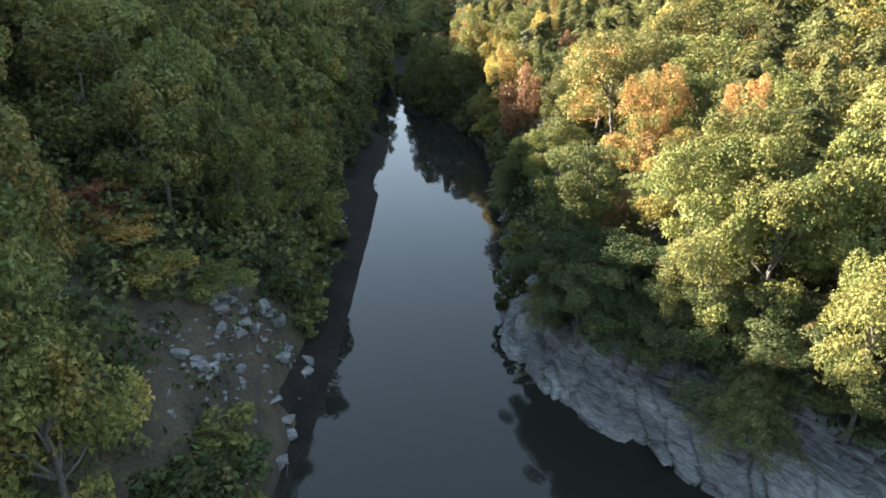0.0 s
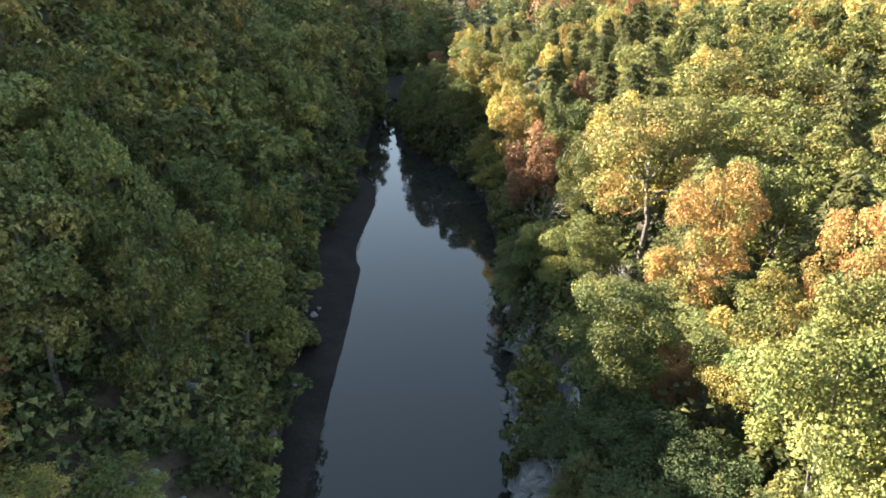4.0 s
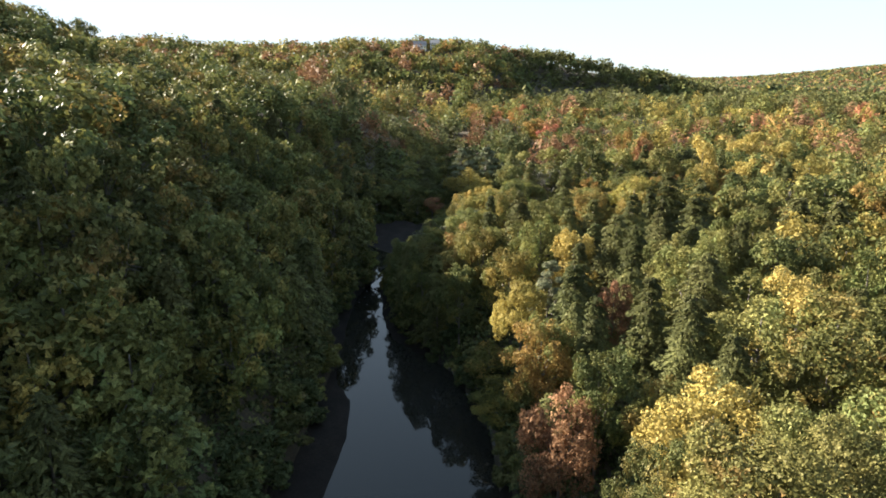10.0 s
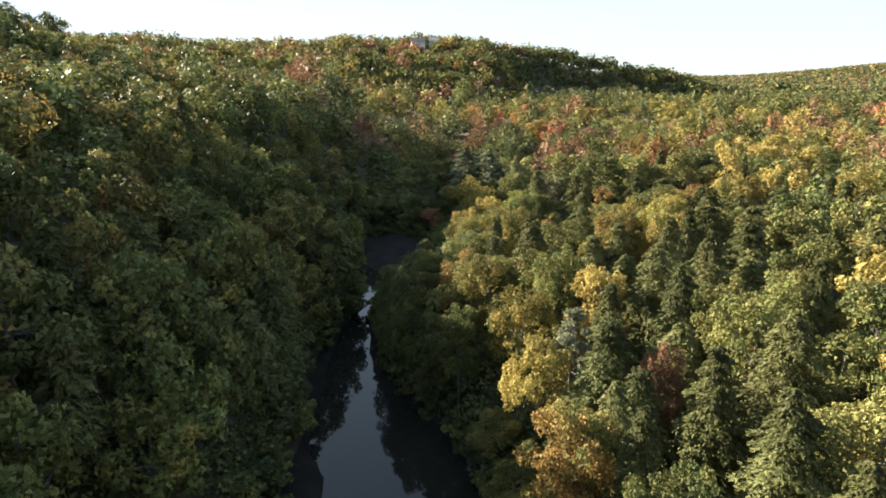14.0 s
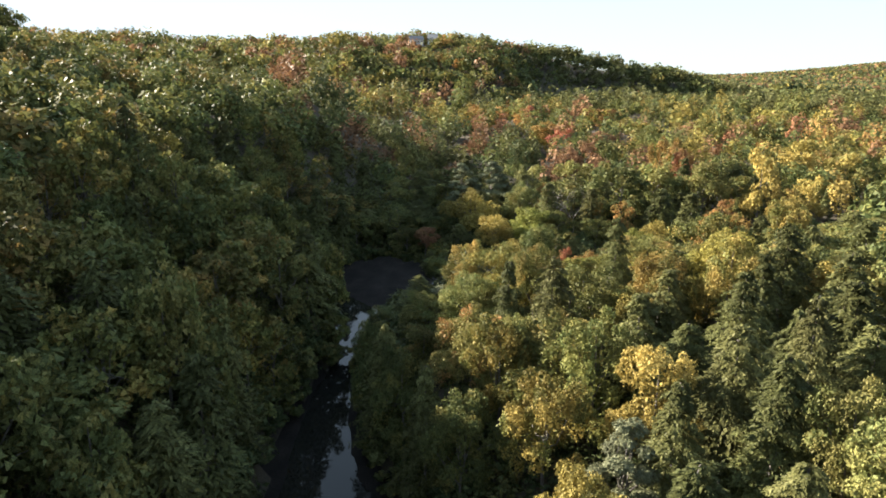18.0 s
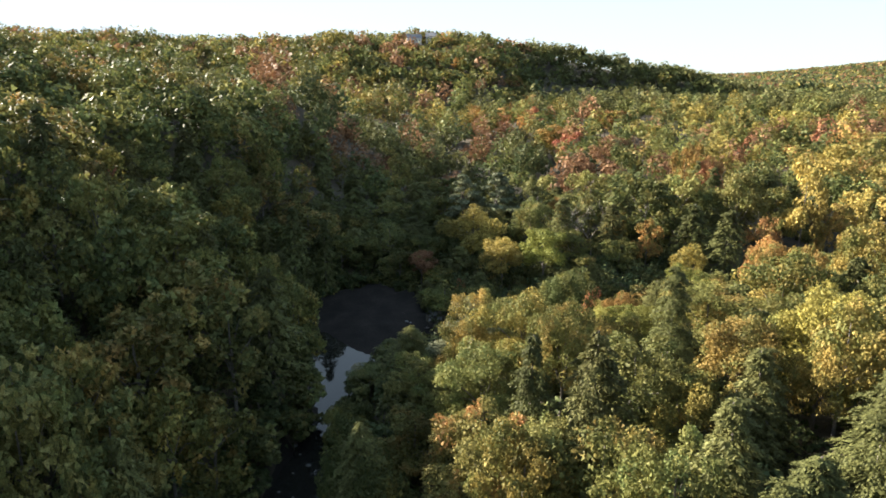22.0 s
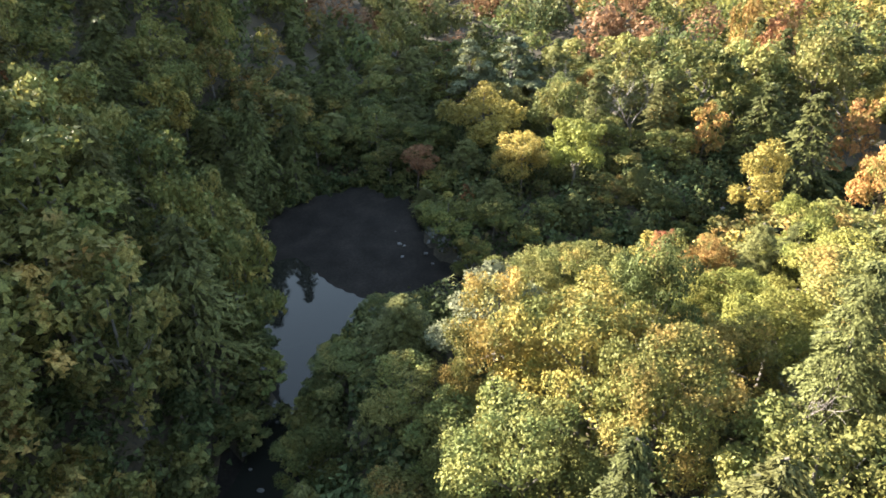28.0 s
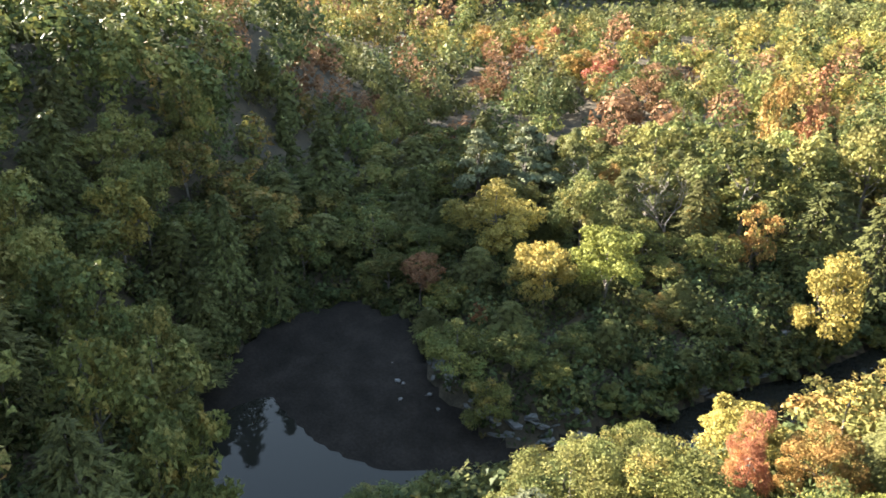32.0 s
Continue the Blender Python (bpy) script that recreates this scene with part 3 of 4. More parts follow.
# trees that stand out along the right bank, from the start of the flight: x, y, top, crown radius
STAND = {
    "shrub": [(35.5, 28.5, 12.5, 3.6), (31, 36, 12.5, 3.4), (18.8, 44.2, 13, 4.0), (12.2, 51.8, 12.5, 3.5), (9.8, 60, 12, 3.0), (26.5, 39.5, 13, 3.2), (15.6, 47.8, 13, 3.6),
        (38, 24, 12, 3.4), (20.5, 47, 16.5, 4.0), (25.5, 42, 16, 4.0), (29.5, 38.0, 15.5, 3.8), (33, 31, 15, 4.0), (16, 53, 16, 4.0), (13, 58, 15, 3.4)],
    "olive": [(28, 36.0, 22, 3.2), (22.0, 50.5, 26.5, 4.8), (25.6, 46.2, 25, 4.6), (25.8, 51.8, 28.5, 4.6), (20.6, 45.6, 21.5, 3.4), (14.2, 79.0, 21, 3.6), (10.3, 174.3, 25, 4.4), (6.9, 186.5, 26, 4.6), (66.5, 297.0, 28.5, 6.6), (45.5, 312, 27, 7.2), (84, 300, 29, 6.5), (33, 322, 24, 6), (-20.4, 52.0, 10,
        3)],
    "orange": [(13.4, 125.4, 25, 4.2), (22.8, 71.0, 28.5, 4.2), (28.7, 61.3, 29, 3.0), (77.3, 165.5, 35, 4.4), (104, 291, 23, 5), (80, 276, 21.5, 4.4), (56.4, 225.4, 27, 2.6), (62.0, 239.2, 25,
        3.6), (52.3, 276.8, 19.5, 3.4), (33.0, 296.0, 21.5, 2.2), (58, 452, 30, 8.5), (68, 458, 30, 6.5), (97.6, 510, 35, 7.5), (108, 516, 34, 6.5), (21.6, 525, 37, 6), (99.7, 371.7, 30, 3.2), (30.0, 217.3, 21, 2.8), (-28.5, 50.4, 14, 3.4), (77.2, 324.5,
        34, 4), (57.2, 218.1, 29, 3)],
    "yellow": [(95.7, 288.7, 34, 5), (131.6, 337.0, 28, 6.5), (163, 456, 33, 9), (203, 500, 36, 9), (155, 377, 29, 7.5), (211, 451, 31, 9), (146, 331, 28, 7), (116, 299, 24, 5.5), (145, 462, 32, 8), (97.2, 221.8, 35, 5), (13.3, 143.2, 24, 3.8), (55.5, 259.0, 18, 4.2), (9.9, 284.0, 22.5, 7.0), (15.8, 262.8, 18.5, 4.4), (-71.3, 177.3, 47, 3.2), (-129.8, 366.0, 50, 4.8),
        (-82.1, 285.0, 46, 4.4), (24.3, 504, 34.5, 8), (16, 508, 34, 6), (110, 456, 30, 5)],
    "rust": [(17.9, 62.2, 17, 1.8), (19.0, 74.2, 16, 1.6), (13.6, 110.6, 24, 3.8), (25, 136.5, 26.3, 2.4), (57, 380, 25, 6), (79.7, 424, 27.5, 7.5), (70, 400, 26, 6), (-2.3, 271.7, 13, 3)],
    # first entry takes dark hemlock green to imitate a crown lying in shade
    "hemlock": [(-1.8, 211, 17.5, 3.4), (-5.0, 179, 21, 3.4), (-7.6, 190, 15.5, 2.6), (0.5, 168, 20.5, 3.4), (33.5, 32.5, 12, 3.0), (22.6, 39.4, 12, 3.2), (10.2, 56, 12, 2.8), (24.7, 68.2, 20, 4.6), (29.9, 110.6, 28, 3.6), (35.4, 108.6, 27, 3.0), (31.4, 149.7, 30, 4.2), (23.0, 151.0, 27, 3.8), (34.5, 130.1,
        31, 4.2), (27.8, 129.6, 28, 4), (28.4, 163.7, 27, 4.6), (36.7, 190.5, 28, 4.2), (43.1, 156.2, 30, 4.6), (31.2, 178.2, 29, 4), (24.8, 169.0,
        29, 4.2), (69.0, 270.9, 23, 5), (45, 283, 22, 4.4), (63, 277, 23, 5), (34.6, 216.7, 23, 3.6), (38.8, 217.1, 23, 3.6)],
    "gold": [(22.6, 58.4, 24, 3.8), (93.6, 184.2, 35, 4), (12.9, 158.1, 25, 4.2), (70.5, 225.0, 31, 4.4), (12.4, 195.5, 28.5, 5.4), (9.3, 170.5, 25.5, 3.8), (25.6, 178.4, 27, 3.2), (46.6, 284.7, 20, 2.6), (22.6, 196.7, 25.5, 4.2), (-24.4, 48.6, 12, 3)],
    "turning": [(22.6, 87.5, 31, 6.4), (6.2, 176.6, 26, 4.4)],
    "oak": [(38.4, 108.2, 34, 6.5), (24.1, 111.3, 24, 3.8), (15.4, 170.5, 27.5, 5.6), (17.7, 211.6, 23, 4.4)],
    "red": [(83.5, 320.4, 30, 4.0), (25.6, 219.4, 21.3, 1.8), (6.6, 262.3, 5.5, 1.3), (-59.4, 245.9, 36,
        2.4), (-31.3, 55.1, 17, 3.2), (63, 438, 28, 6.5), (55.9, 516, 36, 5.5)],
    "green": [(-2.5, 174, 20.5, 3.8), (-6.5, 184, 20, 3.6), (4.6, 162, 21, 3.8), (-9.0, 198, 13, 2.8), (-155.5, 344.2, 77, 6.5), (-159, 349, 75, 5), (49.0, 137.0, 33, 5.5), (56.8, 186.7, 30, 5), (54.5, 288.5, 29.3, 8.0), (41, 296, 24, 5.6), (-3.4, 219.8, 12, 3.8), (-7.5, 209.3, 12, 3.6), (65.1, 351.0, 30,
        5)],
    "pine": [(18.2, 148.9, 25, 2.8), (6.7, 207.0, 23.5, 4.3), (8.5, 303, 26.5, 5.0), (18.0, 304.0, 27, 5.4)],
    "lime": [(40.1, 218.9, 25, 4.2), (37.7, 210.0, 25, 4.6), (25.2, 264.5, 20.5, 4.8), (24.1, 207.8, 22, 3), (28.3, 208.6, 22.5, 3.2), (28.4, 200.4, 25,
        4)],
}
for colour, spots in STAND.items():
    for x, y, top, r in spots:
        tree(x, y, top, colour, r, near=math.hypot(x, max(0, y - 178)) < 110)
for x, y, h in ((16, 69.5, 0.8), (18, 72, 0.7), (13.5, 99, 0.9), (33, 292, 1.3), (37, 289, 1.2), (41, 287, 1.2), (24, 189, 0.8), (88, 292, 1.1), (-45, 157, 0.9), (-48, 233, 0.9), (70, 184, 1.2)):
    b = new("bare_tree", BARE[int(x) % 2])
    b.matrix_basis = pose(x, y, float(ground_height(x, y)) + 0.3, 0, 0, x * 31) @ Matrix.Scale(1.15 * h, 4)
    tagged(b, "leafless grey tree with fine upright twigs", "tree", group="trees of the gorge woods")
    made_trees.append((x, y, 2.0))

# the woods between them; those that stay far from the flight are gathered into heaps, colour by colour
fill = random.Random(21)
RIGHT = ["oak"] * 6 + ["olive"] * 6 + ["hemlock"] * 6 + ["green"] * 5 + ["gold"] * 3 + ["yellow"] * 2
BEND = ["green"] * 5 + ["hemlock"] * 6 + ["olive"] * 3 + ["oak"] * 4
LEFT = ["oak"] * 5 + ["olive"] * 4 + ["hemlock"] * 5 + ["green"] * 7 + ["gold"] * 2 + ["turning"]
HEAPS = {}
heap_rng = np.random.default_rng(11)


def heaped(x, y, top, colour, r):
    """A tree of the thick of the woods, added to the heap of its colour."""
    rng = heap_rng
    conifer = colour in KIND
    lobes = [(0, 0, 0.62, 0.55, 0.8), (0, 0, -0.35, 0.6, 0.9)] + [(math.cos(a) * 0.5, math.sin(a) * 0.5, rng.uniform(0.2, 0.55), rng.uniform(0.38, 0.5), 0.9) for a in np.arange(6) * 1.05 + rng.uniform(0, 3)]
    if conifer:
        lobes = [(0, 0, v, 0.62 * (1 - v / 2.3), 0.55) for v in np.arange(0.2, 2.2, 0.28)]
    p, d = lobed_points(rng, lobes, 460, 0.7)
    span = r * 1.35
    c = p * [r, r, span] + [x, y, top - span * (2.3 if conifer else 1.05)]
    HEAPS.setdefault(colour, []).append(leaflets(c, d, 0.2 * r, 0.165 * r, rng, 0.42))
    made_trees.append((x, y, r))


def crowded(x, y, r):
    return any((x - a) ** 2 + (y - b) ** 2 < (0.68 * (r + q)) ** 2 for a, b, q in made_trees)


def plant(xlo, xhi, ylo, yhi, step, names, lo, hi, lone):
    y = ylo
    while y < yhi:
        x = xlo
        while x < xhi:
            px, py = x + fill.uniform(-0.45, 0.45) * step, y + fill.uniform(-0.45, 0.45) * step
            colour = fill.choice(names)
            if 14 < px < 52 and 104 < py < 186 and fill.random() < 0.3:
                colour = "hemlock"
            bend = py > 238 and -40 < px < 120
            if bend:
                colour = fill.choice(BEND)
            r = fill.uniform(lo, hi) * (0.86 if colour in ("hemlock", "pine", "red") else 1.0) * (1.2 if bend else 1.0)
            x += step
            # left limit reaches past the view: unseen trees added to shade the near slope
            if px > 0.72 * py + 24 or px < -0.72 * py - 90 or in_channel(np.array(px), np.array(py)):
                continue
            edge = float(min(reach(OUTER, np.array(px), np.array(py)), reach(INNER, np.array(px), np.array(py))))
            if edge < (0.7 if px < -10 else 1.2) or crowded(px, py, r):
                continue
            if ROCKS(px, py) or (px < 0 and 33 < py < 60 and edge < 9.0) or (40 < px < 95 and 236 < py < 300 and edge < 19 and py > 232 + px * 0.25):
                continue
            if -14 < px < 6 and 200 < py < 228 and fill.random() < 0.7:
                continue
            g = float(ground_height(px, py))
            h = fill.uniform(14.0, 18.5) * (0.27 if -14 < px < 9 and 200 < py < 242 else 0.5 if -14 < px < 5 and 178 < py <= 200 else 0.62 if px > -14 and 203 < py < 242 else 1.0) * (1.08 if px < -13 else 0.62 + 0.38 * float(smooth((edge - 2) / 8)))
            if bend and 10 < px <= 42 and edge < 24 and py > 238:
                h *= 0.42
            elif bend:
                h *= (fill.uniform(0.95, 1.25) if fill.random() < 0.28 else fill.uniform(0.5, 0.8)) * (0.6 if 18 < px < 66 and py > 318 else 1.0)
            rr = min(r * (0.72 + 0.28 * min(edge / 12, 1)), 0.46 * h)
            if lone(px, py):
                tree(px, py, g + h, colour, rr, near=(px > -8 and math.hypot(px, max(0, py - 178)) < 56) or (-12 < px < 78 and 238 < py < 306) or (px < -8 and py < 85 and edge < 30))
            else:
                heaped(px, py, g + h, colour, rr)
        y += step


ROCKS = lambda x, y: y < 78 and 0 < x - np.interp(y, [20, 39, 44, 51, 59, 70, 78], [32, 20, 15, 9, 6, 7, 8]) < 3.6
plant(-12, 160, 16, 345, 3.6, RIGHT, 3.6, 6.4, lambda x, y: math.hypot(x, max(0, y - 185)) < 100 or (y > 185 and x < 105))
plant(-200, 0, 16, 345, 4.2, LEFT, 3.8, 6.2, lambda x, y: reach(OUTER, np.array(x), np.array(y)) < 34)


def bank_shrubs(line, side, step, skip):
    """Low leafy shrubs that lean over the water along a bank."""
    for (ax, ay), (bx, by) in zip(line, line[1:]):
        q = math.dist((ax, ay), (bx, by))
        ux, uy = (bx - ax) / q, (by - ay) / q
        for k in range(int(q / step)):
            t = (k + fill.random()) * step / q
            off = fill.uniform(0.3, 2.8) * side
            x, y = ax + (bx - ax) * t + uy * off, ay + (by - ay) * t - ux * off
            if skip(x, y) or in_channel(np.array(x), np.array(y)) or y < 18 or y > 300 or x > 90:
                continue
            b = tree(x, y, float(ground_height(x, y)) + fill.uniform(4.0, 8.0), fill.choice(("shrub", "shrub", "green", "hemlock", "olive")), fill.uniform(1.9, 3.1), low=True)
            b.name = "bank_shrub"
            tagged(b, "leafy shrub leaning over the shaded river bank", "shrub", group="shrubs along the banks")


bank_shrubs(OUTER, -1, 1.9, lambda x, y: 39 < y < 58 or (y > 236 and -4 < x < 22))
bank_shrubs(INNER, 1, 2.0, lambda x, y: y < 66 or 74 < y < 97)
for colour, parts in HEAPS.items():
    co = np.concatenate(parts)
    ob = new("hillside_woods", raw_mesh("hillside_woods", co, triples(len(co) // 3)))
    ob.data.materials.append(MAT[colour])
    tagged(ob, "thick autumn hillside woods, " + colour + " crowns", "woodland", kind="stuff")


def undergrowth():
    """Low bushes that cover the ground beneath and between the trees."""
    rng = np.random.default_rng(31)
    n = 27000
    x, y = rng.uniform(-115, 75, n), rng.uniform(20, 330, n)
    edge = np.minimum(reach(OUTER, x, y), reach(INNER, x, y))
    ok = ~in_channel(x, y) & (edge > 0.15) & ((edge < 14) | (rng.random(n) < 0.35)) & (edge < np.where(x < 0, 85, 48))
    ok &= ~((y < 75) & (x > 0) & (edge < 5)) & ~((x < 0) & (y > 34) & (y < 57) & (edge < 8) & (rng.random(n) < 0.75))
    x, y = x[ok], y[ok]
    z = ground_height(x, y)
    c = np.stack([x, y, z], -1)
    per = 18
    d = unit(rng.normal(size=(len(c), per, 3)) * [1, 1, 0.6] + [0, 0, 0.5])
    r = rng.uniform(0.7, 1.9, (len(c), 1, 1))
    p = (c[:, None] + d * r * rng.uniform(0.6, 1.0, (len(c), per, 1))).reshape(-1, 3)
    co = leaflets(p, d.reshape(-1, 3), 0.58, 0.46, rng)
    ob = new("undergrowth", raw_mesh("undergrowth", co, triples(len(co) // 3)))
    ob.data.materials.append(MAT["shrub"])
    tagged(ob, "low green bushes covering the forest floor and banks", "undergrowth", kind="stuff")


def understory():
    """Young trees and tall bushes in the shade of the wood."""
    rng = np.random.default_rng(37)
    n = 4200
    x, y = rng.uniform(-50, 62, n), rng.uniform(20, 320, n)
    edge = np.minimum(reach(OUTER, x, y), reach(INNER, x, y))
    ok = ~in_channel(x, y) & (edge > 1.5) & (edge < 40) & ~((y < 72) & (x > 0) & (edge < 4.6)) & ~((x < 0) & (y > 33) & (y < 58) & (edge < 8))
    x, y = x[ok], y[ok]
    r = rng.uniform(1.3, 2.7, (len(x), 1, 1))
    c = np.stack([x, y, ground_height(x, y)], -1)[:, None] + r * np.array([0, 0, 0.9])
    d = unit(rng.normal(size=(len(x), 84, 3)) + [0, 0, 0.35])
    p = (c + d * r * rng.uniform(0.7, 1.08, (len(x), 84, 1)) * [1, 1, 1.15]).reshape(-1, 3)
    co = leaflets(p, d.reshape(-1, 3), 0.56, 0.46, rng)
    half = len(co) // 6 * 3
    for name, part in (("shrub", co[:half]), ("hemlock", co[half:])):
        ob = new("understory", raw_mesh("understory", part, triples(len(part) // 3)))
        ob.data.materials.append(MAT[name])
        tagged(ob, "dense shaded young trees beneath the canopy, " + name + " leaves", "undergrowth", kind="stuff")


undergrowth()
understory()


# ---- rock: ledges and boulders at the water ----
def block_mesh(name, seed, sx, sy, sz, points=13):
    """An angular block with chipped corners."""
    rng = np.random.default_rng(seed)
    bm = bmesh.new()
    for _ in range(points):
        v = rng.uniform(-1, 1, 3)
        v = v / max(abs(v)) * rng.uniform(0.82, 1.0)
        bm.verts.new((v[0] * sx / 2, v[1] * sy / 2, v[2] * sz / 2))
    out = bmesh.ops.convex_hull(bm, input=bm.verts)
    bmesh.ops.delete(bm, geom=[g for g in out["geom_interior"] if isinstance(g, bmesh.types.BMVert)], context="VERTS")
    bmesh.ops.bevel(bm, geom=list(bm.edges), offset=min(sx, sy, sz) * 0.06, segments=1, affect="EDGES")
    me = bpy.data.meshes.new(name)
    bm.to_mesh(me)
    bm.free()
    return me


SLABS = [block_mesh("slab", 50 + k, 3.4, 1.7, 0.9) for k in range(9)]
STONES = [block_mesh("boulder", 80 + k, 1.5, 1.2, 0.9, 18) for k in range(8)]
for me in SLABS:
    me.materials.append(MAT["rock"])
for me in STONES:
    me.materials.append(MAT["boulder"])


def ledge(line, count, depth, label, seed, big=1.0, dip=28, high=0.0):
    """Layered slabs of bedrock along a stretch of bank; side: outward from the water."""
    rng = random.Random(seed)
    thing = new("rock_ledge")
    x0, y0 = line[0]
    thing.location = (x0, y0, 0)
    thing.empty_display_size = 0.5
    lens = [math.dist(a, b) for a, b in zip(line, line[1:])]
    for k in range(count):
        s = rng.uniform(0, sum(lens))
        for (ax, ay), (bx, by), q in zip(line, line[1:], lens):
            if s <= q:
                break
            s -= q
        ux, uy = (bx - ax) / q, (by - ay) / q
        off = depth * rng.random() ** 1.15
        x, y = ax + ux * s + uy * off, ay + uy * s - ux * off
        z = float(ground_height(x, y)) if not in_channel(np.array(x), np.array(y)) else 0.0
        ob = new("slab", SLABS[rng.randrange(9)])
        ob.parent = thing
        sc = big * rng.uniform(0.45, 1.25)
        ob.matrix_basis = Matrix.Translation((-x0, -y0, 0)) @ pose(x, y, max(z, 0.05) + high, dip + rng.gauss(0, 8), rng.gauss(6, 9), math.degrees(math.atan2(uy, ux)) + rng.gauss(-24, 14)) @ Matrix.Diagonal((sc, sc, sc * rng.uniform(0.6, 1.1), 1))
    tagged(thing, label, "rock")


def bedrock(line, deep, tall, label, seed):
    """A rough rock face with tilted layers, from below the water up to the trees."""
    d = np.concatenate([[0], np.cumsum([math.dist(a, b) for a, b in zip(line, line[1:])])])
    s = np.arange(0, d[-1], 0.22)
    bx, by = (np.interp(s, d, [p[k] for p in line]) for k in (0, 1))
    soft = np.ones(27) / 27
    bx, by = (np.convolve(np.pad(b, 13, mode="edge"), soft, "valid") for b in (bx, by))
    tx, ty = np.gradient(bx), np.gradient(by)
    tl = np.hypot(tx, ty)
    nx, ny = ty / tl, -tx / tl
    vs = np.linspace(-0.08, 1.0, 46)
    co = []
    for v in vs:
        for k in range(len(s)):
            fade = min(1, s[k] / 4, (s[-1] - s[k]) / 4)
            z = tall * v * fade ** 0.5
            dip, cross = s[k] * 0.80 + z * 0.60, z * 0.80 - s[k] * 0.60
            warp = 0.5 * noise.noise((s[k] * 0.3, z * 0.4, seed))
            out = 0.9 * noise.noise((s[k] * 0.2, z * 0.22, seed + 3.0)) + 0.1 * noise.noise((s[k] * 2.3, z * 2.6, seed))
            for size, much in ((1.9, 1.1), (0.6, 0.22)):
                near, spots = noise.voronoi((dip * 0.24 / size + warp, (cross + 0.5 * warp) * 0.62 / size, seed))
                tilt = (dip * 0.24 / size + warp - spots[0][0]) * 0.25 + ((cross + 0.5 * warp) * 0.62 / size - spots[0][1]) * 0.7
                plate = noise.cell((spots[0][0] * 31.7, spots[0][1] * 17.3, seed)) + tilt
                out += much * (0.5 * plate - 0.8 * max(0.0, 1 - (near[1] - near[0]) / 0.055))
            o = deep * max(v, 0) ** 1.1 - out * fade * (1 - 0.5 * max(v, 0))
            co.append((bx[k] + nx[k] * o, by[k] + ny[k] * o, z - 0.12))
    n = len(s)
    a = (np.arange(len(vs) - 1)[:, None] * n + np.arange(n - 1)[None]).ravel()
    ob = new("bedrock_cliff", raw_mesh("bedrock_cliff", np.array(co), np.stack([a, a + n, a + n + 1, a + 1], -1)))
    ob.data.materials.append(MAT["rock"])
    tagged(ob, label, "rock")


bedrock([(31, 20), (27, 30), (20, 39), (15, 44), (9, 51), (6, 59), (7, 70), (8, 80)], 6.0, 7.4, "steep grey layered bedrock cliff rising from the river", 2.0)
bedrock([(8, 78), (9, 93), (10, 104), (10.2, 116)], 2.6, 4.2, "low grey layered bedrock wall at the shaded bank", 7.0)
bedrock([(23, 245), (20, 242.5), (12, 239.5), (5, 242.5), (0, 252), (-3, 264)][::-1], -3.0, 1.6, "flat grey bedrock point at the river bend", 11.0)
ledge([(27, 30), (20, 39), (15, 44), (9, 51), (6, 59), (7, 70)], 44, 5.0, "angular grey slabs lying on the bedrock cliff", 1, 0.9)
ledge([(7, 70), (9, 93), (10, 100)], 20, 2.6, "low grey layered bedrock along the river bank", 2, 0.8)
ledge([(10, 100), (10, 116), (9, 140), (2, 164)], 34, 1.6, "scattered grey bedrock at the shaded bank", 3, 0.65)
ledge([(21, 243), (12, 240), (5, 243), (0, 252), (-3, 262)], 70, 3.0, "flat grey bedrock point at the river bend", 4, 0.8, 12)
ledge([(50, 256), (41, 253), (36, 250)], 44, 3.4, "tumbled grey rocks on the far shore", 5, 0.62, 10)
ledge([(-20, 118), (-18, 135), (-19, 146)][::-1], 24, -1.8, "dark shaded bedrock at the water", 6, 0.7)
ledge([(-20, 203), (-17, 215), (-21, 227)], 14, -1.2, "wet grey rocks on the shaded bank", 7, 0.6)


def boulders(n, xlo, xhi, ylo, yhi, seed, lo, hi, label):
    rng = random.Random(seed)
    for _ in range(n):
        x, y = rng.uniform(xlo, xhi), rng.uniform(ylo, yhi)
        s = rng.uniform(lo, hi) ** 1.0
        z = max(float(ground_height(x, y)), -0.1)
        ob = new("boulder", STONES[rng.randrange(8)])
        ob.matrix_basis = pose(x, y, z + 0.15 * s, rng.uniform(-20, 20), rng.uniform(-20, 20), rng.uniform(0, 360)) @ Matrix.Diagonal((s * rng.uniform(0.8, 1.4), s, s * rng.uniform(0.7, 1.1), 1))
        tagged(ob, label, "boulder", group="boulders along the river")


boulders(150, -23, -14.8, 36, 55, 11, 0.12, 0.45, "small angular stone in the scree on the shaded bank")
boulders(46, -21, -13.6, 41, 57, 1, 0.35, 1.25, "pale grey boulder on the stony shaded bank")
boulders(12, -22, -15.5, 60, 98, 2, 0.5, 1.3, "grey boulder half hidden on the bank")
boulders(5, -19, -12, 196, 206, 3, 0.25, 0.45, "wet grey stone breaking the river surface")
boulders(1, 51.5, 52, 261, 262, 8, 1.3, 1.4, "single pale boulder on the grassy far bank")
boulders(8, -6, 2, 246, 264, 4, 0.25, 0.6, "small pale stone at the water's edge")


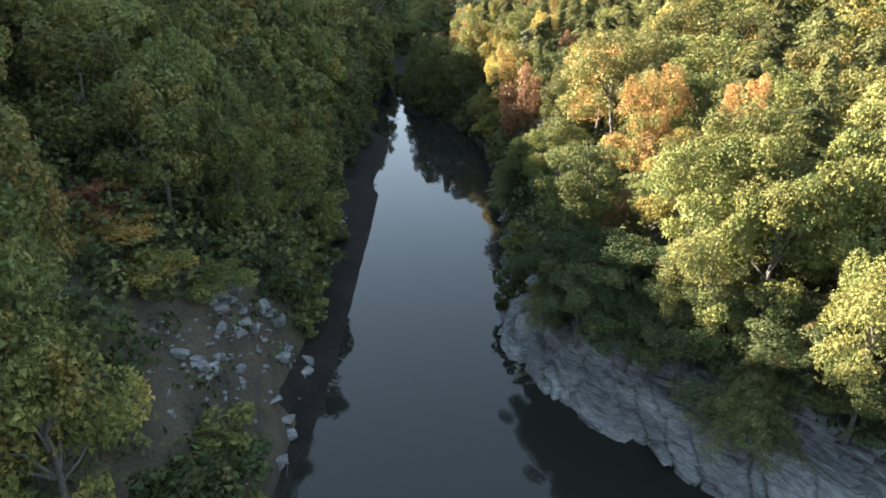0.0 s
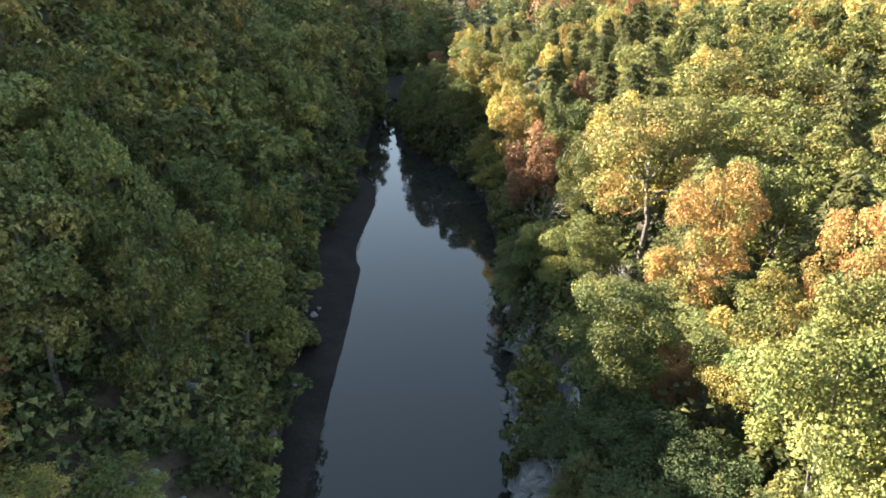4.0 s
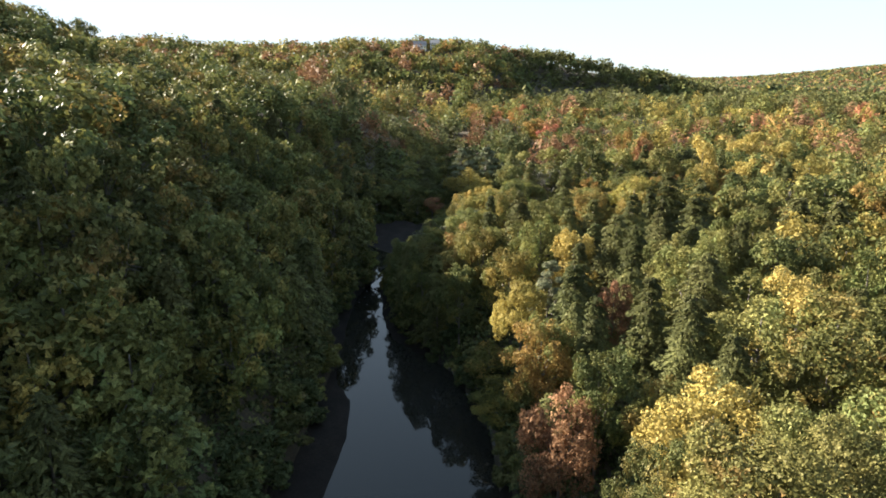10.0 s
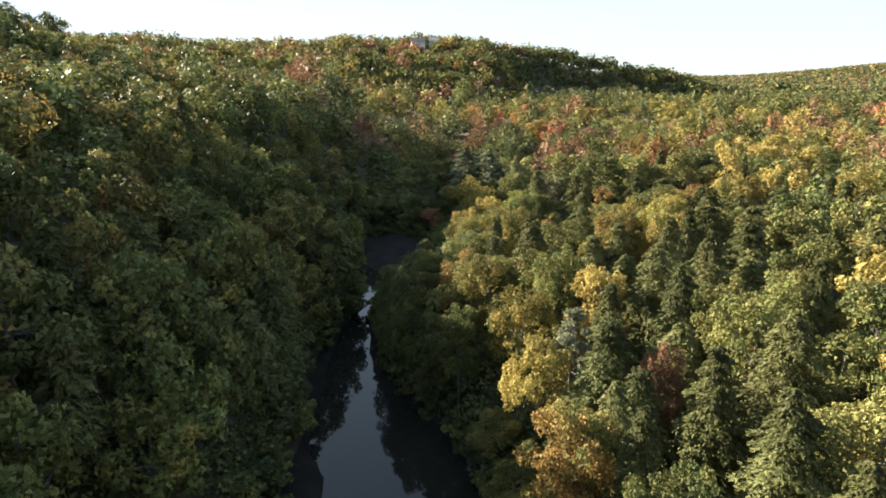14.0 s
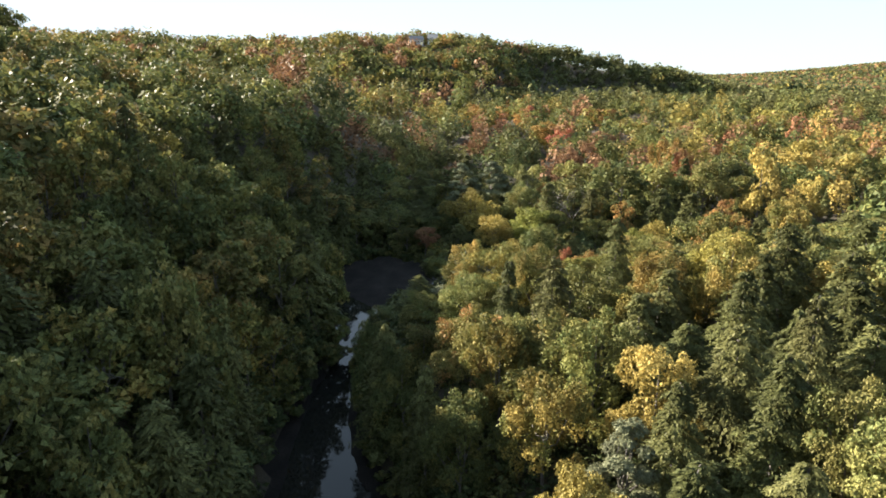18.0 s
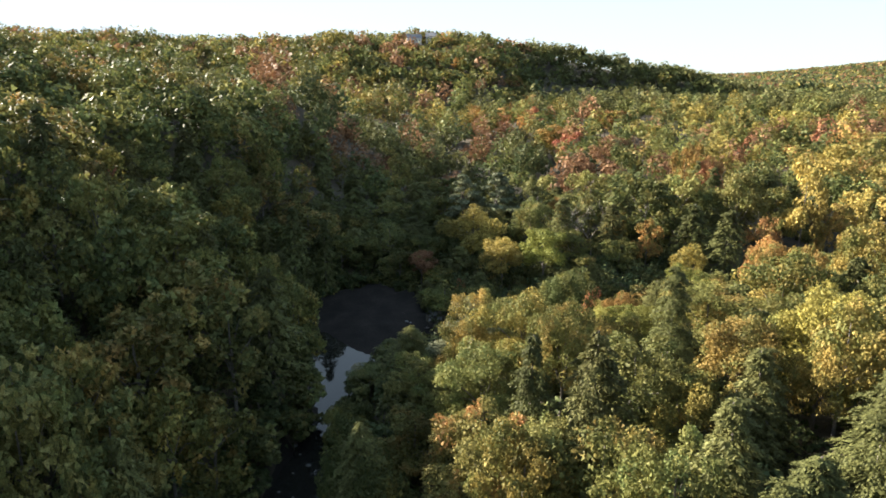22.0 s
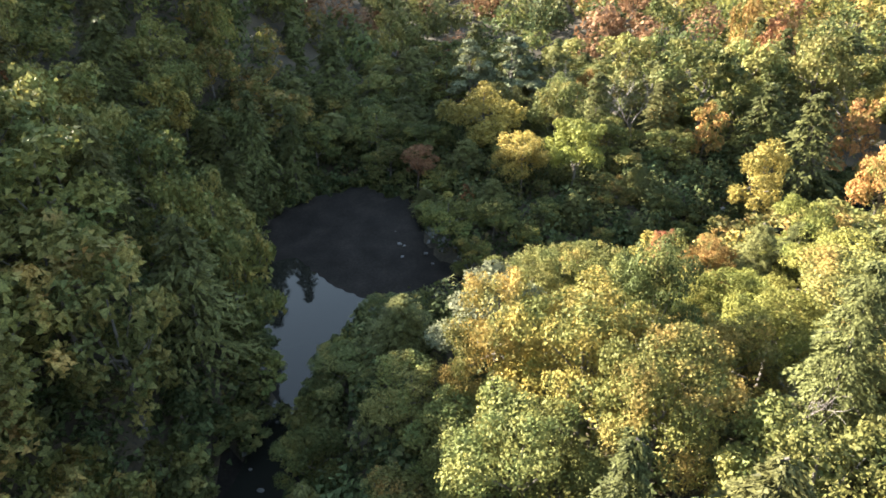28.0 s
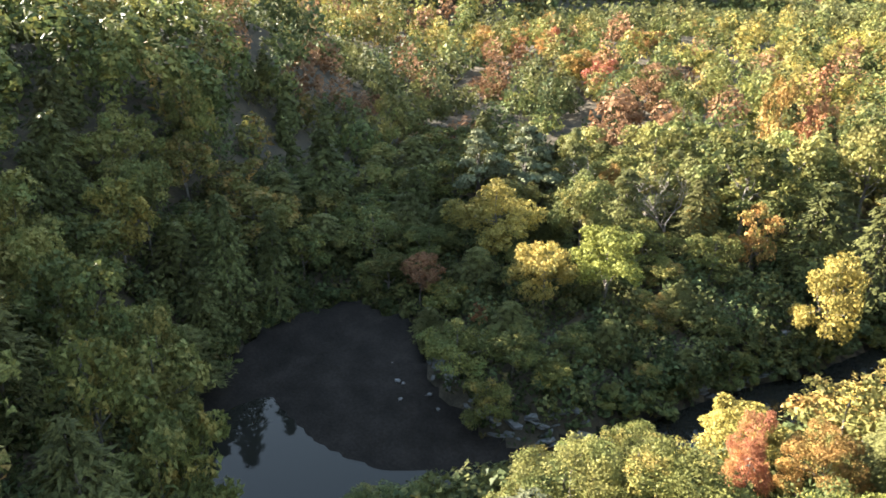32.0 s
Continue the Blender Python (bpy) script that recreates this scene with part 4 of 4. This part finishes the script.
# ---- far woods: one heap of crowns for each colour ----
def far_woods():
    rng = np.random.default_rng(5)
    tones = {"oak": 7, "green": 7, "olive": 5, "hemlock": 4, "gold": 3, "yellow": 2, "rust": 3, "orange": 1}
    names = [k for k, v in tones.items() for _ in range(v)]
    bins = {k: [] for k in list(tones) + ["red", "shrub"]}
    shapes = []
    for s in range(5):
        heap = [(0, 0, 4.2, 2.6, 0.8)] + [(math.cos(a) * 2.3, math.sin(a) * 2.3, rng.uniform(1.6, 3.6), rng.uniform(1.4, 2.2), 0.85) for a in np.arange(5) * 1.26 + s]
        shapes.append(lobed_points(rng, heap, 520, 0.75))
    y = 300.0
    while y < 840:
        step = (12.0 + (y - 300) * 0.004) * (0.66 if y > 640 else 1.0)
        half = 0.74 * y
        for x in np.arange(-half, half, step):
            px, py = x + rng.uniform(-0.45, 0.45) * step, y + rng.uniform(-0.45, 0.45) * step
            if py < 336 and -165 < px < 155:
                continue
            g = float(ground_height(px, py))
            if g < 0.3 or (abs(px + 21) < 11 and 738 < py < 775):
                continue
            p, d = shapes[rng.integers(5)]
            count = 520 if py < 430 else 290 if py < 600 else 96
            s = rng.uniform(0.95, 1.75) * (7.2 + (y - 300) * 0.003) / 7.2
            c = p[:count] * s
            a = rng.uniform(0, 6.28)
            c = np.stack([c[:, 0] * math.cos(a) - c[:, 1] * math.sin(a) + px, c[:, 0] * math.sin(a) + c[:, 1] * math.cos(a) + py, c[:, 2] * (rng.uniform(1.0, 1.7) if py < 640 else rng.uniform(0.9, 1.2)) + g + (rng.uniform(-1, 8) if py < 700 else rng.uniform(-4, 1.5))], -1)
            patch = math.sin(px * 0.021 + 1.0) * math.sin(py * 0.027) 
            # dark hemlock crowns colour the right flank in place of its shade
            shaded_flank = px > 60 + (py - 560) * 0.1 and py > 560
            name = ("hemlock", "hemlock", "hemlock", "green")[rng.integers(4)] if shaded_flank and rng.random() < 0.95 else names[rng.integers(len(names))] if patch < 0.55 or py > 640 or rng.random() < 0.5 else ("orange", "gold", "yellow", "orange", "gold", "red")[rng.integers(6)]
            # dark crown colours stand in for shade on this slope and hollow
            if -110 < px < 85 - (py - 345) * 0.35 and py < 480:
                name = ("hemlock", "hemlock", "shrub", "green", "rust")[rng.integers(5)]
                c[:, 2] -= 2.5
            size = 0.66 if py < 440 else 0.86 if py < 600 else 1.35
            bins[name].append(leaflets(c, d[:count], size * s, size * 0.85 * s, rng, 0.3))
        y += step
    y = 850.0
    while y < 2700:
        step = 11 + (y - 850) * 0.004
        for x in np.arange(0.28 * y, 0.76 * y, step):
            px, py = x + rng.uniform(-0.45, 0.45) * step, y + rng.uniform(-0.45, 0.45) * step
            p, d = shapes[rng.integers(5)]
            s = step / 6.0
            c = p[:40] * s * [1, 1, 0.9] + [px, py, float(ground_height(px, py)) + 5]
            # shrub and hemlock tones imitate haze that dulls the far ridge
            bins[("shrub", "hemlock", "rust", "shrub", "gold")[rng.integers(5)]].append(leaflets(c, d[:40], 2.5 * s, 2.2 * s, rng, 0.4))
        y += step
    # hemlock, green, shrub and rust heaps also hold the crowns chosen dark for shade
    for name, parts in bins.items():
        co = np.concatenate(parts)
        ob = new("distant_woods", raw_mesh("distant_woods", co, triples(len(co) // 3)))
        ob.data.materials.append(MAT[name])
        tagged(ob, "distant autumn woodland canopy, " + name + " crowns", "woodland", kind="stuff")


far_woods()


def house(x, y, turn, w, d, h, label):
    """A small grey house on the ridge."""
    thing = new("house")
    g = float(ground_height(x, y))
    thing.matrix_basis = pose(x, y, g, 0, 0, turn)

    def piece(name, co, faces, mat, parent=thing):
        me = bpy.data.meshes.new(name)
        me.from_pydata(co, [], faces)
        me.materials.append(mat)
        ob = new(name, me)
        ob.parent = parent
        return ob

    def box(name, x0, x1, y0, y1, z0, z1, mat, parent=thing):
        co = [(a, b, c) for c in (z0, z1) for a, b in ((x0, y0), (x1, y0), (x1, y1), (x0, y1))]
        return piece(name, co, [(3, 2, 1, 0), (4, 5, 6, 7), (0, 1, 5, 4), (1, 2, 6, 5), (2, 3, 7, 6), (3, 0, 4, 7)], mat, parent)
    box("wall", -w / 2, w / 2, -d / 2, d / 2, -2, h, MAT["siding"])
    e, rz = 0.6, h + 3.4
    roof = piece("roof", [(-w / 2 - e, -d / 2 - e, h - 0.3), (w / 2 + e, -d / 2 - e, h - 0.3), (w / 2 + e, d / 2 + e, h - 0.3), (-w / 2 - e, d / 2 + e, h - 0.3), (-w / 2 - e, 0, rz), (w / 2 + e, 0, rz)],
                 [(0, 1, 5, 4), (2, 3, 4, 5), (1, 2, 5), (3, 0, 4), (3, 2, 1, 0)], MAT["shingle"])
    box("chimney", w * 0.2, w * 0.2 + 0.9, -0.3, 0.6, h + 1, rz + 1.0, MAT["boulder"], roof)
    for k in range(4):
        cx = -w / 2 + w * (k + 0.5) / 4
        win = box("window", cx - 0.65, cx + 0.65, -d / 2 - 0.06, -d / 2 + 0.02, h - 3.0, h - 1.3, MAT["trim"])
        box("pane", cx - 0.52, cx + 0.52, -d / 2 - 0.09, -d / 2 - 0.065, h - 2.87, h - 1.43, MAT["pane"], win)
    tagged(thing, label, "house")


MAT["siding"] = mineral("grey_siding", (0.42, 0.42, 0.42), (0.5, 0.5, 0.5), (0.56, 0.56, 0.55), 1.0, 0.7, (0.2, 0.2, 4), 0.2)
MAT["shingle"] = mineral("roof_shingle", (0.16, 0.16, 0.17), (0.22, 0.22, 0.23), (0.3, 0.3, 0.3), 2.0, 0.8)
MAT["trim"] = mineral("white_trim", (0.7, 0.7, 0.7), (0.76, 0.76, 0.76), (0.8, 0.8, 0.8), 1.0, 0.6, (1, 1, 1), 0.1)
pane_mat, pn, pl, pp = blank("window_glass")
pp.inputs["Base Color"].default_value, pp.inputs["Roughness"].default_value = (0.03, 0.035, 0.04, 1), 0.05
MAT["pane"] = pane_mat
house(-25, 752, 12, 13, 8, 6, "pale grey house among trees on the ridge")
house(-9, 760, -8, 9, 7, 5, "small grey house beside another on the ridge")
